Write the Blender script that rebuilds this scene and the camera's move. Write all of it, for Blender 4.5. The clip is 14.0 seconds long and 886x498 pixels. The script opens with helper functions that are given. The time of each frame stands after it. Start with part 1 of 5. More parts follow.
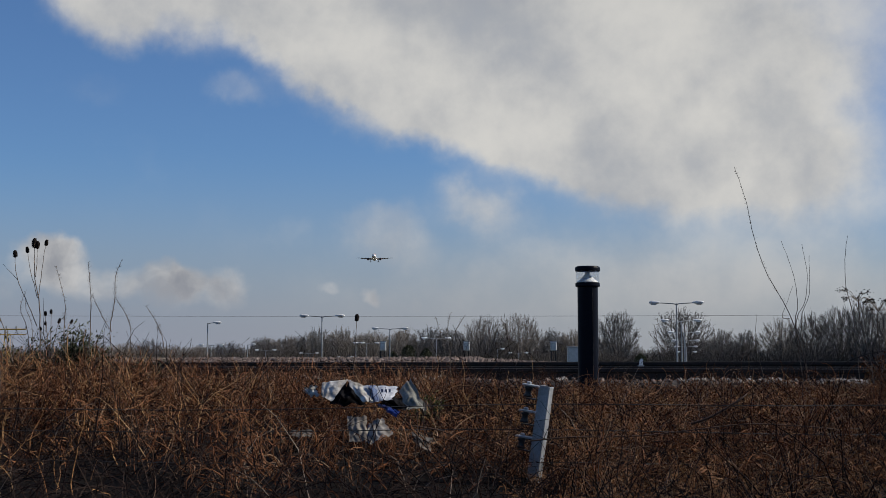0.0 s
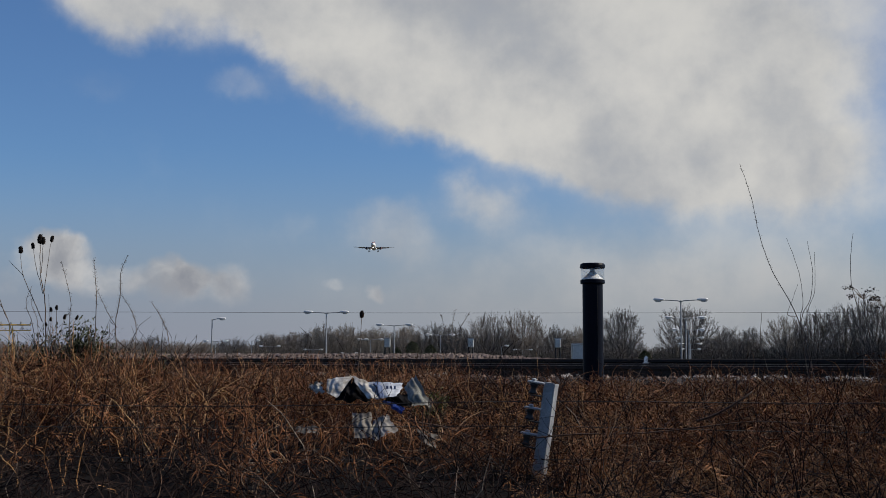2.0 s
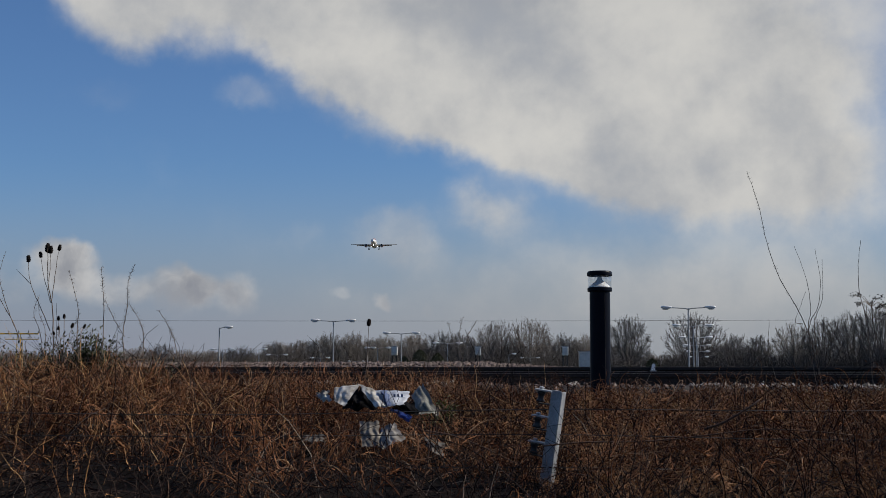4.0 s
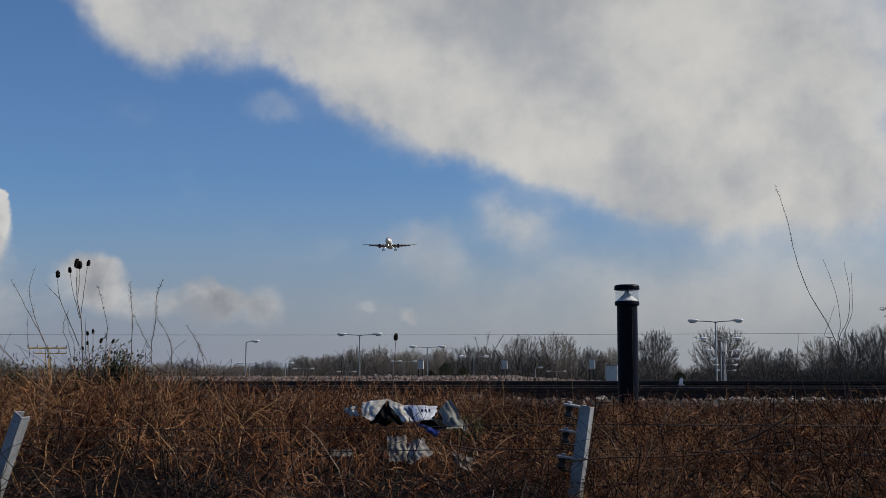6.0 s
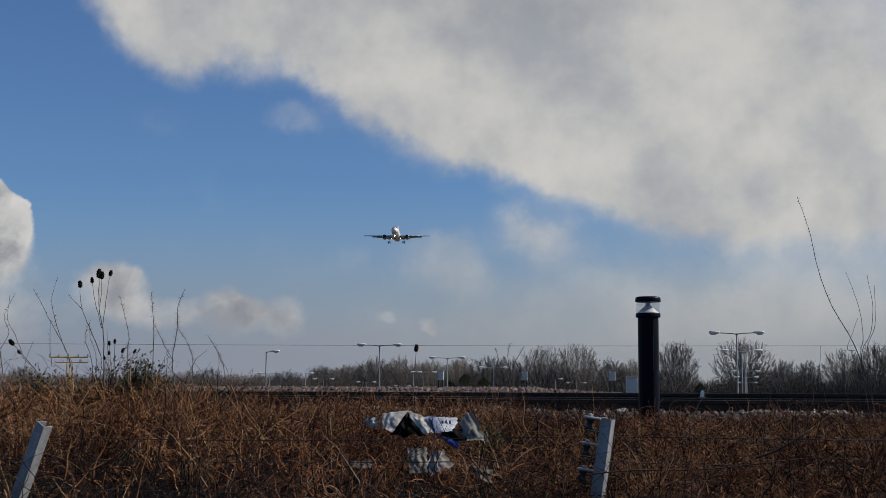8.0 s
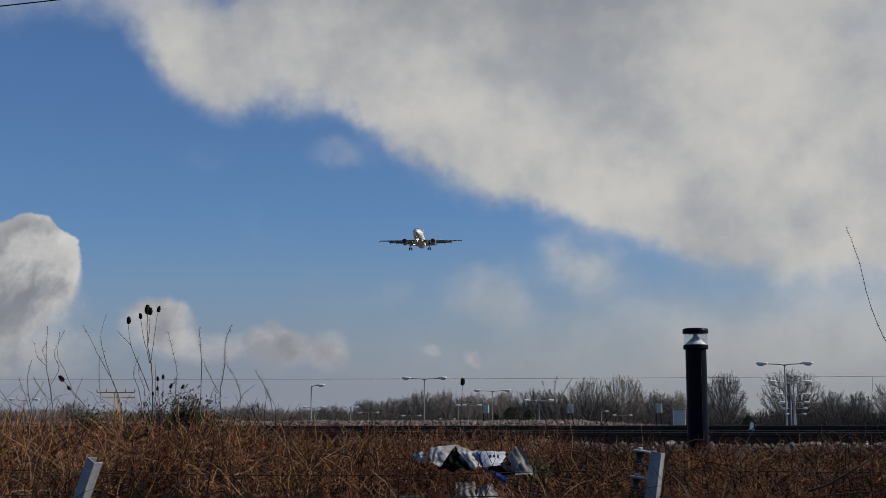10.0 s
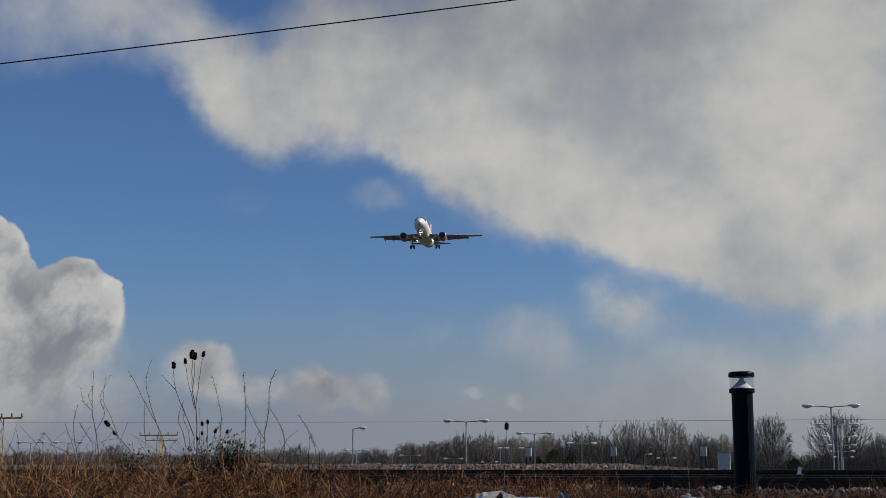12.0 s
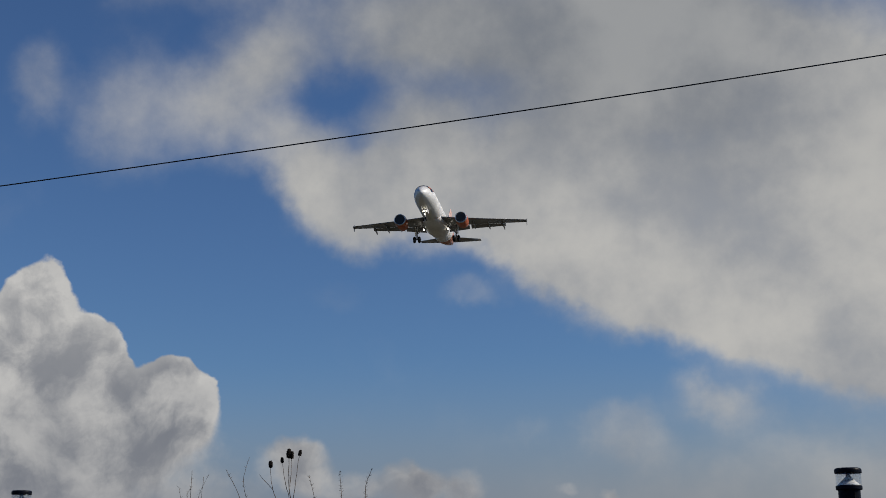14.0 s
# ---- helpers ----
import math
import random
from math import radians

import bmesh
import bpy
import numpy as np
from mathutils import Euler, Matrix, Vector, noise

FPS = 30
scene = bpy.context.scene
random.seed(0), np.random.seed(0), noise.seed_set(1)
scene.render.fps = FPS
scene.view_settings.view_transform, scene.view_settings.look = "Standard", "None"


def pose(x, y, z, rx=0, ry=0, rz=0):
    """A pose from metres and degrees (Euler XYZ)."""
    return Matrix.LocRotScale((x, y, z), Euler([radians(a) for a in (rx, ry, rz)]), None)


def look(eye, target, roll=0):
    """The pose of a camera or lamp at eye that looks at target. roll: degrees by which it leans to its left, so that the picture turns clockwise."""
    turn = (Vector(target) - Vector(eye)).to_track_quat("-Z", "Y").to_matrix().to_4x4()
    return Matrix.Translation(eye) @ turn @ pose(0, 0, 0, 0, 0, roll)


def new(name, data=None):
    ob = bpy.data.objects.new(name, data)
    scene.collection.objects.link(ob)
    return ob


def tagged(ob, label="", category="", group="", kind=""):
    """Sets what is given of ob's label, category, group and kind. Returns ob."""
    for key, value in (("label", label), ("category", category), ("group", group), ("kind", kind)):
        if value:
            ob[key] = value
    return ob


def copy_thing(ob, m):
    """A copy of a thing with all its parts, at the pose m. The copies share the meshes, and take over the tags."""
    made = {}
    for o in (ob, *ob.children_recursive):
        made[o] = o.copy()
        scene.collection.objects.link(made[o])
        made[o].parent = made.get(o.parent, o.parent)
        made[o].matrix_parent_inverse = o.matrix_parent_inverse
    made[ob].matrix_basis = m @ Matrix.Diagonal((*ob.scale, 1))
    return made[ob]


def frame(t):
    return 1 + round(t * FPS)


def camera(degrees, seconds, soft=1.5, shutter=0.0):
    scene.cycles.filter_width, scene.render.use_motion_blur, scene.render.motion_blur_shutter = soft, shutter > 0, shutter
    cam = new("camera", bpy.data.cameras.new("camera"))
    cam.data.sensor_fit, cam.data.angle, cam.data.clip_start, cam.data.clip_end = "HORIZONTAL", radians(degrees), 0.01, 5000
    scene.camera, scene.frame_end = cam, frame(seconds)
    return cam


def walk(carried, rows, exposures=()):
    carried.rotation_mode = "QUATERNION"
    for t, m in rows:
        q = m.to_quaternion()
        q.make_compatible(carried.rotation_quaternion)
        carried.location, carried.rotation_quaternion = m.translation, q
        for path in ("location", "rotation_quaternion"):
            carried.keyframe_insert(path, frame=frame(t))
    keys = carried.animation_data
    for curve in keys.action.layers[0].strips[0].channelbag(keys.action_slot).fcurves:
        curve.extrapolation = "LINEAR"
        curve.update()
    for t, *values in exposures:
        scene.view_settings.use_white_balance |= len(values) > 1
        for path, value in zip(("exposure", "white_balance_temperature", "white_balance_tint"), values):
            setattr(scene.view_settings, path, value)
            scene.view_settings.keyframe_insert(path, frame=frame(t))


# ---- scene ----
EYE = (0.0, 0.0, 1.6)
cam = camera(38.0, 14.0, soft=0.7)


def turned(dx, dz, yaw, pitch, roll):
    """The pose of the hand-held camera: it turns, and drifts by a few centimetres."""
    return pose(EYE[0] + dx, EYE[1], EYE[2] + dz, 0, 0, yaw) @ pose(0, 0, 0, 90 + pitch) @ pose(0, 0, 0, 0, 0, -roll)


# seconds, shift aside, shift up, yaw, pitch, roll
TURNS = [
    (0.0, 0.006, -0.003, -0.279, 5.087, 0.011),
    (0.5, 0.005, -0.002, -0.333, 5.068, 0.004),
    (1.0, 0.004, -0.001, -0.202, 5.099, -0.020),
    (1.5, 0.000, -0.000, -0.000, 5.000, -0.000),
    (2.0, 0.001, -0.002, -0.084, 4.935, -0.122),
    (4.5, 0.001, -0.002, 0.313, 5.429, -0.002),
    (5.0, -0.001, 0.000, 0.474, 5.551, 0.025),
    (5.5, -0.001, 0.002, 0.987, 5.700, 0.044),
    (6.0, -0.005, 0.003, 1.386, 5.901, 0.013),
    (6.5, -0.007, 0.003, 1.675, 5.920, 0.017),
    (7.0, -0.007, 0.003, 1.832, 5.829, -0.017),
    (7.5, -0.008, 0.005, 2.014, 6.040, -0.178),
    (10.0, -0.021, 0.010, 4.251, 7.834, 0.033),
    (10.5, -0.027, 0.012, 4.862, 8.172, 0.070),
    (11.0, -0.030, 0.015, 5.314, 8.474, 0.062),
    (11.5, -0.032, 0.019, 5.629, 8.988, -0.009),
    (12.0, -0.036, 0.024, 6.096, 9.703, -0.005),
    (12.5, -0.040, 0.026, 6.662, 10.557, 0.094),
    (13.0, -0.046, 0.033, 7.524, 11.717, 0.171),
    (13.5, -0.053, 0.038, 8.463, 12.578, 0.209),
    (14.0, -0.056, 0.037, 10.236, 13.908, -0.038)]
walk(cam, [(t, turned(*row)) for t, *row in TURNS],
     [(0.0, 0.11), (2.0, 0.09), (5.0, 0.05), (7.5, 0.02), (10.0, -0.05), (12.0, -0.13), (14.0, -0.25)])

# ---- light ----
SUN_AZ, SUN_EL = 84.0, 37.0      # degrees clockwise from +y, degrees up
sun = new("sun", bpy.data.lights.new("sun", "SUN"))
sun.data.energy, sun.data.angle, sun.data.color = 4.6, radians(0.6), (1.0, 0.92, 0.80)
s_dir = Vector((math.sin(radians(SUN_AZ)) * math.cos(radians(SUN_EL)),
                math.cos(radians(SUN_AZ)) * math.cos(radians(SUN_EL)), math.sin(radians(SUN_EL))))
sun.matrix_world = look((0, 0, 60), Vector((0, 0, 60)) - s_dir)

# cloud masses: horizontal and vertical slope of the way to their middle, half width, half height, tilt, weight
CLOUD_BAND = [
    (-0.091, 0.274, 0.075, 0.042, -20, 1.00),
    (-0.019, 0.232, 0.083, 0.044, -20, 1.05),
    (0.070, 0.210, 0.097, 0.048, -15, 1.10),
    (0.172, 0.191, 0.110, 0.051, -12, 1.10),
    (0.279, 0.187, 0.092, 0.057, -5, 1.00),
    (-0.103, 0.301, 0.088, 0.053, -20, 1.05),
    (0.008, 0.249, 0.114, 0.066, -18, 1.10),
    (0.111, 0.186, 0.114, 0.042, -10, 1.00),
    (0.150, 0.268, 0.170, 0.040, -8, 0.80),
    (0.233, 0.115, 0.145, 0.050, 0, 0.55)]
CLOUD_DECK = [
    (-0.555, 0.420, 0.027, 0.033, 10, 0.62),
    (-0.460, 0.392, 0.055, 0.055, 0, 0.68),
    (-0.360, 0.405, 0.045, 0.055, -25, 1.00),
    (-0.305, 0.340, 0.035, 0.032, -30, 1.00),
    (-0.273, 0.283, 0.040, 0.025, -30, 0.95),
    (-0.215, 0.340, 0.045, 0.045, -20, 0.95),
    (-0.245, 0.295, 0.060, 0.032, -25, 0.80),
    (-0.190, 0.285, 0.060, 0.030, -25, 0.80),
    (-0.212, 0.445, 0.113, 0.036, 0, 0.95),
    (-0.054, 0.410, 0.145, 0.066, 0, 1.15),
    (0.103, 0.389, 0.145, 0.079, 0, 1.15),
    (0.260, 0.310, 0.160, 0.070, 0, 1.00),
    (-0.124, 0.529, 0.307, 0.053, 0, 1.10),
    (-0.487, 0.569, 0.154, 0.040, 0, 0.70)]
CLOUD_WISPS = [
    (-0.150, 0.211, 0.028, 0.010, -8, 0.42),
    (-0.276, 0.213, 0.033, 0.018, 0, 0.28),
    (0.034, 0.118, 0.030, 0.017, -12, 0.82),
    (-0.042, 0.100, 0.033, 0.021, 0, 0.72),
    (-0.116, 0.107, 0.018, 0.011, 0, 0.27),
    (0.060, 0.055, 0.130, 0.034, 0, 0.66),
    (0.283, 0.044, 0.132, 0.040, 0, 0.62)]
CLOUD_TOWER = [
    (-0.530, 0.237, 0.026, 0.023, 0, 1.20),
    (-0.535, 0.201, 0.046, 0.031, 0, 1.20),
    (-0.484, 0.182, 0.024, 0.020, 0, 1.10),
    (-0.412, 0.152, 0.020, 0.019, 0, 1.10),
    (-0.396, 0.122, 0.021, 0.024, 0, 1.00),
    (-0.448, 0.120, 0.070, 0.035, 0, 1.20),
    (-0.524, 0.131, 0.075, 0.057, 0, 1.20),
    (-0.605, 0.171, 0.053, 0.048, 0, 1.10),
    (-0.464, 0.172, 0.014, 0.016, 0, 0.80),
    (-0.500, 0.062, 0.150, 0.040, 0, 1.00)]
CLOUD_HEAPS = [
    (-0.301, 0.080, 0.025, 0.018, 0, 1.00),
    (-0.266, 0.060, 0.028, 0.013, 0, 0.72),
    (-0.211, 0.061, 0.025, 0.021, 0, 0.95),
    (-0.193, 0.061, 0.012, 0.011, -30, 0.60),
    (-0.164, 0.059, 0.015, 0.018, 0, 0.85),
    (-0.088, 0.061, 0.008, 0.006, 0, 0.55),
    (-0.054, 0.056, 0.010, 0.006, -40, 0.72),
    (-0.014, 0.046, 0.009, 0.006, 0, 0.45)]
CLOUDS_HIGH = CLOUD_BAND + CLOUD_DECK + CLOUD_WISPS
CLOUDS_LOW = CLOUD_TOWER + CLOUD_HEAPS


class Graph:
    """Short calls for building a node tree."""

    def __init__(self, tree):
        self.tree = tree

    def node(self, kind):
        return self.tree.nodes.new(kind)

    def feed(self, socket, value):
        if isinstance(value, bpy.types.NodeSocket):
            self.tree.links.new(value, socket)
        elif value is not None:
            socket.default_value = value

    def math(self, op, a, b=0.0, c=0.0, clamp=False):
        n = self.node("ShaderNodeMath")
        n.operation, n.use_clamp = op, clamp
        for s, v in zip(n.inputs, (a, b, c)):
            self.feed(s, v)
        return n.outputs[0]

    def vmath(self, op, a, b=None, scale=None):
        n = self.node("ShaderNodeVectorMath")
        n.operation = op
        self.feed(n.inputs[0], a)
        if b is not None:
            self.feed(n.inputs[1], b)
        if scale is not None:
            self.feed(n.inputs["Scale"], scale)
        return n.outputs["Value"] if op in ("LENGTH", "DOT_PRODUCT") else n.outputs[0]

    def ramp(self, value, lo, hi, a=0.0, b=1.0, smooth=True):
        n = self.node("ShaderNodeMapRange")
        n.interpolation_type = "SMOOTHSTEP" if smooth else "LINEAR"
        for s, v in zip(n.inputs, (value, lo, hi, a, b)):
            self.feed(s, v)
        return n.outputs[0]

    def noise(self, vector, scale, detail=4.0, rough=0.55, distortion=0.0):
        n = self.node("ShaderNodeTexNoise")
        if vector is not None:
            self.feed(n.inputs["Vector"], vector)
        n.inputs["Scale"].default_value, n.inputs["Detail"].default_value = scale, detail
        n.inputs["Roughness"].default_value, n.inputs["Distortion"].default_value = rough, distortion
        return n.outputs["Fac"], n.outputs["Color"]

    def mix(self, fac, a, b, blend="MIX"):
        n = self.node("ShaderNodeMix")
        n.data_type, n.blend_type = "RGBA", blend
        for s, v in zip((n.inputs["Factor"], n.inputs["A"], n.inputs["B"]), (fac, a, b)):
            if isinstance(v, tuple) and len(v) == 3:
                v = (*v, 1.0)
            self.feed(s, v)
        return n.outputs["Result"]


def build_world():
    world = bpy.data.worlds.new("sky")
    scene.world = world
    world.use_nodes = True
    world.node_tree.nodes.clear()
    g = Graph(world.node_tree)
    sky = g.node("ShaderNodeTexSky")
    sky.sky_type, sky.sun_disc = "NISHITA", False
    sky.sun_elevation, sky.sun_rotation = radians(SUN_EL), radians(SUN_AZ)
    sky.air_density, sky.dust_density, sky.ozone_density = 1.0, 0.6, 2.0
    way = g.node("ShaderNodeTexCoord").outputs["Generated"]
    sep = g.node("ShaderNodeSeparateXYZ")
    g.feed(sep.inputs[0], way)
    ahead = g.math("MAXIMUM", sep.outputs["Y"], 0.05)
    u, v = g.math("DIVIDE", sep.outputs["X"], ahead), g.math("DIVIDE", sep.outputs["Z"], ahead)
    flat = g.node("ShaderNodeCombineXYZ")
    g.feed(flat.inputs[0], u), g.feed(flat.inputs[1], v)
    # ragged edges: the masses are laid out in a warped plane
    _, w1 = g.noise(way, 9.0, 4.0, 0.6)
    _, w2 = g.noise(way, 34.0, 4.0, 0.62)
    warp = g.vmath("ADD", g.vmath("SCALE", g.vmath("SUBTRACT", w1, (0.5, 0.5, 0.5)), scale=0.060),
                   g.vmath("SCALE", g.vmath("SUBTRACT", w2, (0.5, 0.5, 0.5)), scale=0.022))
    place = g.vmath("ADD", flat.outputs[0], warp)

    def masses(rows, at):
        total = None
        for cu, cv, a, b, tilt, weight in rows:
            m = g.node("ShaderNodeMapping")
            m.vector_type = "TEXTURE"
            m.inputs["Location"].default_value = (cu, cv, 0)
            m.inputs["Rotation"].default_value = (0, 0, radians(tilt))
            m.inputs["Scale"].default_value = (a, b, 1)
            g.feed(m.inputs["Vector"], at)
            cut = g.node("ShaderNodeVectorMath")
            cut.operation = "MULTIPLY"
            g.feed(cut.inputs[0], m.outputs[0])
            cut.inputs[1].default_value = (1, 1, 0)
            d = g.vmath("LENGTH", cut.outputs[0])
            one = g.ramp(d, 1.75, 0.25, 0.0, weight)
            total = one if total is None else g.math("ADD", total, one)
        return g.math("MINIMUM", total, 1.45)

    fine, _ = g.noise(way, 24.0, 6.0, 0.6)
    soft, _ = g.noise(way, 7.0, 4.0, 0.5)
    high = masses(CLOUDS_HIGH, place)
    # broken cloud goes on behind and above
    broken, _ = g.noise(way, 2.6, 5.0, 0.55, 0.4)
    behind = g.math("MAXIMUM", g.ramp(sep.outputs["Y"], 0.75, 0.5), g.ramp(v, 0.46, 0.66))
    side = g.ramp(g.math("ABSOLUTE", u), 0.62, 0.85)
    high = g.math("MAXIMUM", high, g.math("MULTIPLY", g.math("MAXIMUM", behind, side), g.ramp(broken, 0.54, 0.72)))
    high = g.math("ADD", high, g.math("ADD", g.math("MULTIPLY", g.math("SUBTRACT", fine, 0.5), 0.50), g.math("MULTIPLY", g.math("SUBTRACT", soft, 0.5), 0.75)))
    thin = g.ramp(high, 0.05, 1.45)
    # heaped clouds: crisp, lit from above
    puffs = g.node("ShaderNodeTexVoronoi")
    puffs.feature = "SMOOTH_F1"
    puffs.inputs["Scale"].default_value, puffs.inputs["Smoothness"].default_value = 42.0, 0.35
    puffs.inputs["Detail"].default_value, puffs.inputs["Roughness"].default_value = 2.0, 0.5
    g.feed(puffs.inputs["Vector"], g.vmath("ADD", way, g.vmath("SCALE", g.vmath("SUBTRACT", w2, (0.5, 0.5, 0.5)), scale=0.02)))
    puff = g.math("SUBTRACT", 0.45, puffs.outputs["Distance"])
    near_place = g.vmath("ADD", flat.outputs[0], g.vmath("SCALE", warp, scale=0.6))
    heap = g.math("ADD", masses(CLOUDS_LOW, near_place), g.math("MULTIPLY", puff, 0.30))
    # crisp high up, dissolving in haze towards the horizon
    crisp = g.ramp(g.math("ADD", heap, g.math("MULTIPLY", g.math("SUBTRACT", fine, 0.5), 0.25)), g.ramp(v, 0.06, 0.15, 0.10, 0.30), g.ramp(v, 0.06, 0.15, 0.95, 0.52))
    curds, _ = g.noise(near_place, 13.0, 6.0, 0.58, 0.2)
    rim = g.math("ADD", g.ramp(heap, 0.35, 1.5, 0.32, 0.0), g.ramp(v, 0.11, 0.24, 0.0, 0.34))
    lit = g.math("ADD", rim, g.math("MULTIPLY", g.ramp(curds, 0.38, 0.64), g.ramp(v, 0.07, 0.17, 0.75, 0.85)), clamp=True)
    # thick parts are grey underneath, thin edges white
    thick = g.math("MULTIPLY", g.ramp(g.math("ADD", v, g.math("MULTIPLY", u, 0.16)), 0.25, 0.40), g.math("MULTIPLY", g.ramp(g.math("ADD", u, g.math("MULTIPLY", soft, 0.35)), -0.36, 0.06), g.ramp(u, 0.02, 0.18, 1.0, 0.3)))
    billow = g.ramp(g.math("ADD", g.math("MULTIPLY", fine, 0.3), g.math("MULTIPLY", soft, 0.7)), 0.34, 0.64)
    white = g.mix(billow, (0.36, 0.375, 0.40), (0.585, 0.575, 0.55))
    grey = g.mix(billow, (0.22, 0.24, 0.275), (0.37, 0.38, 0.39))
    cloud = g.mix(thick, white, grey)
    heap_colour = g.mix(g.math("MULTIPLY", g.math("MULTIPLY", lit, g.ramp(fine, 0.3, 0.7, 0.75, 1.0)), g.ramp(v, 0.03, 0.15, 0.72, 1.0)), (0.225, 0.24, 0.275), (0.66, 0.65, 0.63))
    tone = g.node("ShaderNodeVectorMath")
    tone.operation = "MULTIPLY"
    g.feed(tone.inputs[0], sky.outputs[0])
    tone.inputs[1].default_value = (0.046, 0.0635, 0.088)
    haze = g.ramp(v, 0.17, 0.0, 0.0, 0.95)
    clear = g.mix(haze, tone.outputs[0], g.mix(g.ramp(u, -0.35, 0.22), (0.245, 0.265, 0.33), (0.30, 0.315, 0.345)))
    veil = g.ramp(v, 0.13, 0.01, 0.0, 0.85)
    veil_colour = g.mix(g.ramp(u, -0.35, 0.22), (0.255, 0.265, 0.305), (0.345, 0.35, 0.368))
    colour = g.mix(thin, clear, g.mix(veil, cloud, veil_colour))
    colour = g.mix(crisp, colour, g.mix(g.ramp(v, 0.075, 0.02, 0.0, 0.65), heap_colour, veil_colour))
    back = g.node("ShaderNodeBackground")
    g.feed(back.inputs["Color"], colour)
    back.inputs["Strength"].default_value = 1.0
    out = g.node("ShaderNodeOutputWorld")
    world.node_tree.links.new(back.outputs[0], out.inputs["Surface"])


build_world()


# ---- materials ----
def material(name, base, second=None, rough=0.8, metal=0.0, scale=8.0, fine=60.0, bump=0.3, random_tint=None, per="object", glow=None, spec=0.5, patch=None):
    """A surface of two blended tones with coarse stains, fine grain and relief; random_tint varies it from piece to piece."""
    m = bpy.data.materials.new(name)
    m.use_nodes = True
    m.node_tree.nodes.clear()
    g = Graph(m.node_tree)
    co = g.node("ShaderNodeTexCoord").outputs["Object"]
    a, _ = g.noise(co, scale, 5.0, 0.6)
    b, _ = g.noise(co, fine, 3.0, 0.6)
    second = second or tuple(c * 0.6 for c in base)
    col = g.mix(g.ramp(a, 0.32, 0.68), base, second)
    col = g.mix(g.ramp(b, 0.3, 0.75, 0.0, 0.45), col, tuple(c * 0.55 for c in second))
    if random_tint:
        if per == "object":
            r = g.node("ShaderNodeObjectInfo").outputs["Random"]
        else:
            r = g.node("ShaderNodeNewGeometry").outputs["Random Per Island"]
        ramp = g.node("ShaderNodeValToRGB")
        ramp.color_ramp.interpolation = "LINEAR"
        while len(ramp.color_ramp.elements) < len(random_tint):
            ramp.color_ramp.elements.new(0.5)
        for k, (e, c) in enumerate(zip(ramp.color_ramp.elements, random_tint)):
            e.position, e.color = k / (len(random_tint) - 1), (*c, 1)
        g.feed(ramp.inputs[0], r)
        col = g.mix(0.8, col, ramp.outputs[0])
    if patch:
        # whole tufts differ: broad noise multiplies some darker, leaving dark gaps
        broad, _ = g.noise(co, 1.7, 3.0, 0.6)
        col = g.mix(g.ramp(broad, 0.40, 0.60), col, g.mix(1.0, col, patch, "MULTIPLY"))
    p = g.node("ShaderNodeBsdfPrincipled")
    g.feed(p.inputs["Base Color"], col)
    g.feed(p.inputs["Roughness"], g.ramp(b, 0.2, 0.8, max(rough - 0.12, 0.03), min(rough + 0.1, 1.0)))
    p.inputs["Metallic"].default_value = metal
    p.inputs["Specular IOR Level"].default_value = spec
    if bump:
        n = g.node("ShaderNodeBump")
        n.inputs["Strength"].default_value, n.inputs["Distance"].default_value = bump, 0.01
        g.feed(n.inputs["Height"], g.math("ADD", a, g.math("MULTIPLY", b, 0.5)))
        g.feed(p.inputs["Normal"], n.outputs[0])
    if glow:
        p.inputs["Emission Color"].default_value, p.inputs["Emission Strength"].default_value = (*glow[:3], 1), glow[3]
    out = g.node("ShaderNodeOutputMaterial")
    m.node_tree.links.new(p.outputs[0], out.inputs["Surface"])
    return m


def clear_plastic(name):
    """A thin clear cover: light passes straight through, with a faint gloss."""
    m = bpy.data.materials.new(name)
    m.use_nodes = True
    m.node_tree.nodes.clear()
    g = Graph(m.node_tree)
    see, shine, blend = g.node("ShaderNodeBsdfTransparent"), g.node("ShaderNodeBsdfGlossy"), g.node("ShaderNodeMixShader")
    see.inputs["Color"].default_value, shine.inputs["Roughness"].default_value = (0.95, 0.96, 0.97, 1), 0.08
    blend.inputs["Fac"].default_value = 0.07
    g.feed(blend.inputs[1], see.outputs[0]), g.feed(blend.inputs[2], shine.outputs[0])
    g.feed(g.node("ShaderNodeOutputMaterial").inputs["Surface"], blend.outputs[0])
    return m


# darker than real soil: deep shade under the growth is in the colour
SHADED_EARTH = material("earth", (0.008, 0.006, 0.005), (0.005, 0.004, 0.004), 0.95, scale=5, fine=70, bump=1.0, spec=0.1)
BALLAST_BED = material("ballast_bed", (0.07, 0.052, 0.042), (0.03, 0.023, 0.02), 0.95, scale=14, fine=60, bump=1.0)
STONE = material("ballast_stone", (0.22, 0.18, 0.155), (0.12, 0.095, 0.085), 0.9, scale=20, fine=120, bump=0.4, per="island",
                 random_tint=[(0.022, 0.015, 0.012), (0.13, 0.085, 0.064), (0.06, 0.040, 0.031), (0.24, 0.18, 0.145)])
PALE_STONE = material("pale_stone", (0.42, 0.39, 0.35), (0.26, 0.235, 0.21), 0.9, scale=20, fine=120, bump=0.4, per="island",
                      random_tint=[(0.06, 0.05, 0.042), (0.34, 0.31, 0.27), (0.15, 0.13, 0.115), (0.10, 0.085, 0.07)])
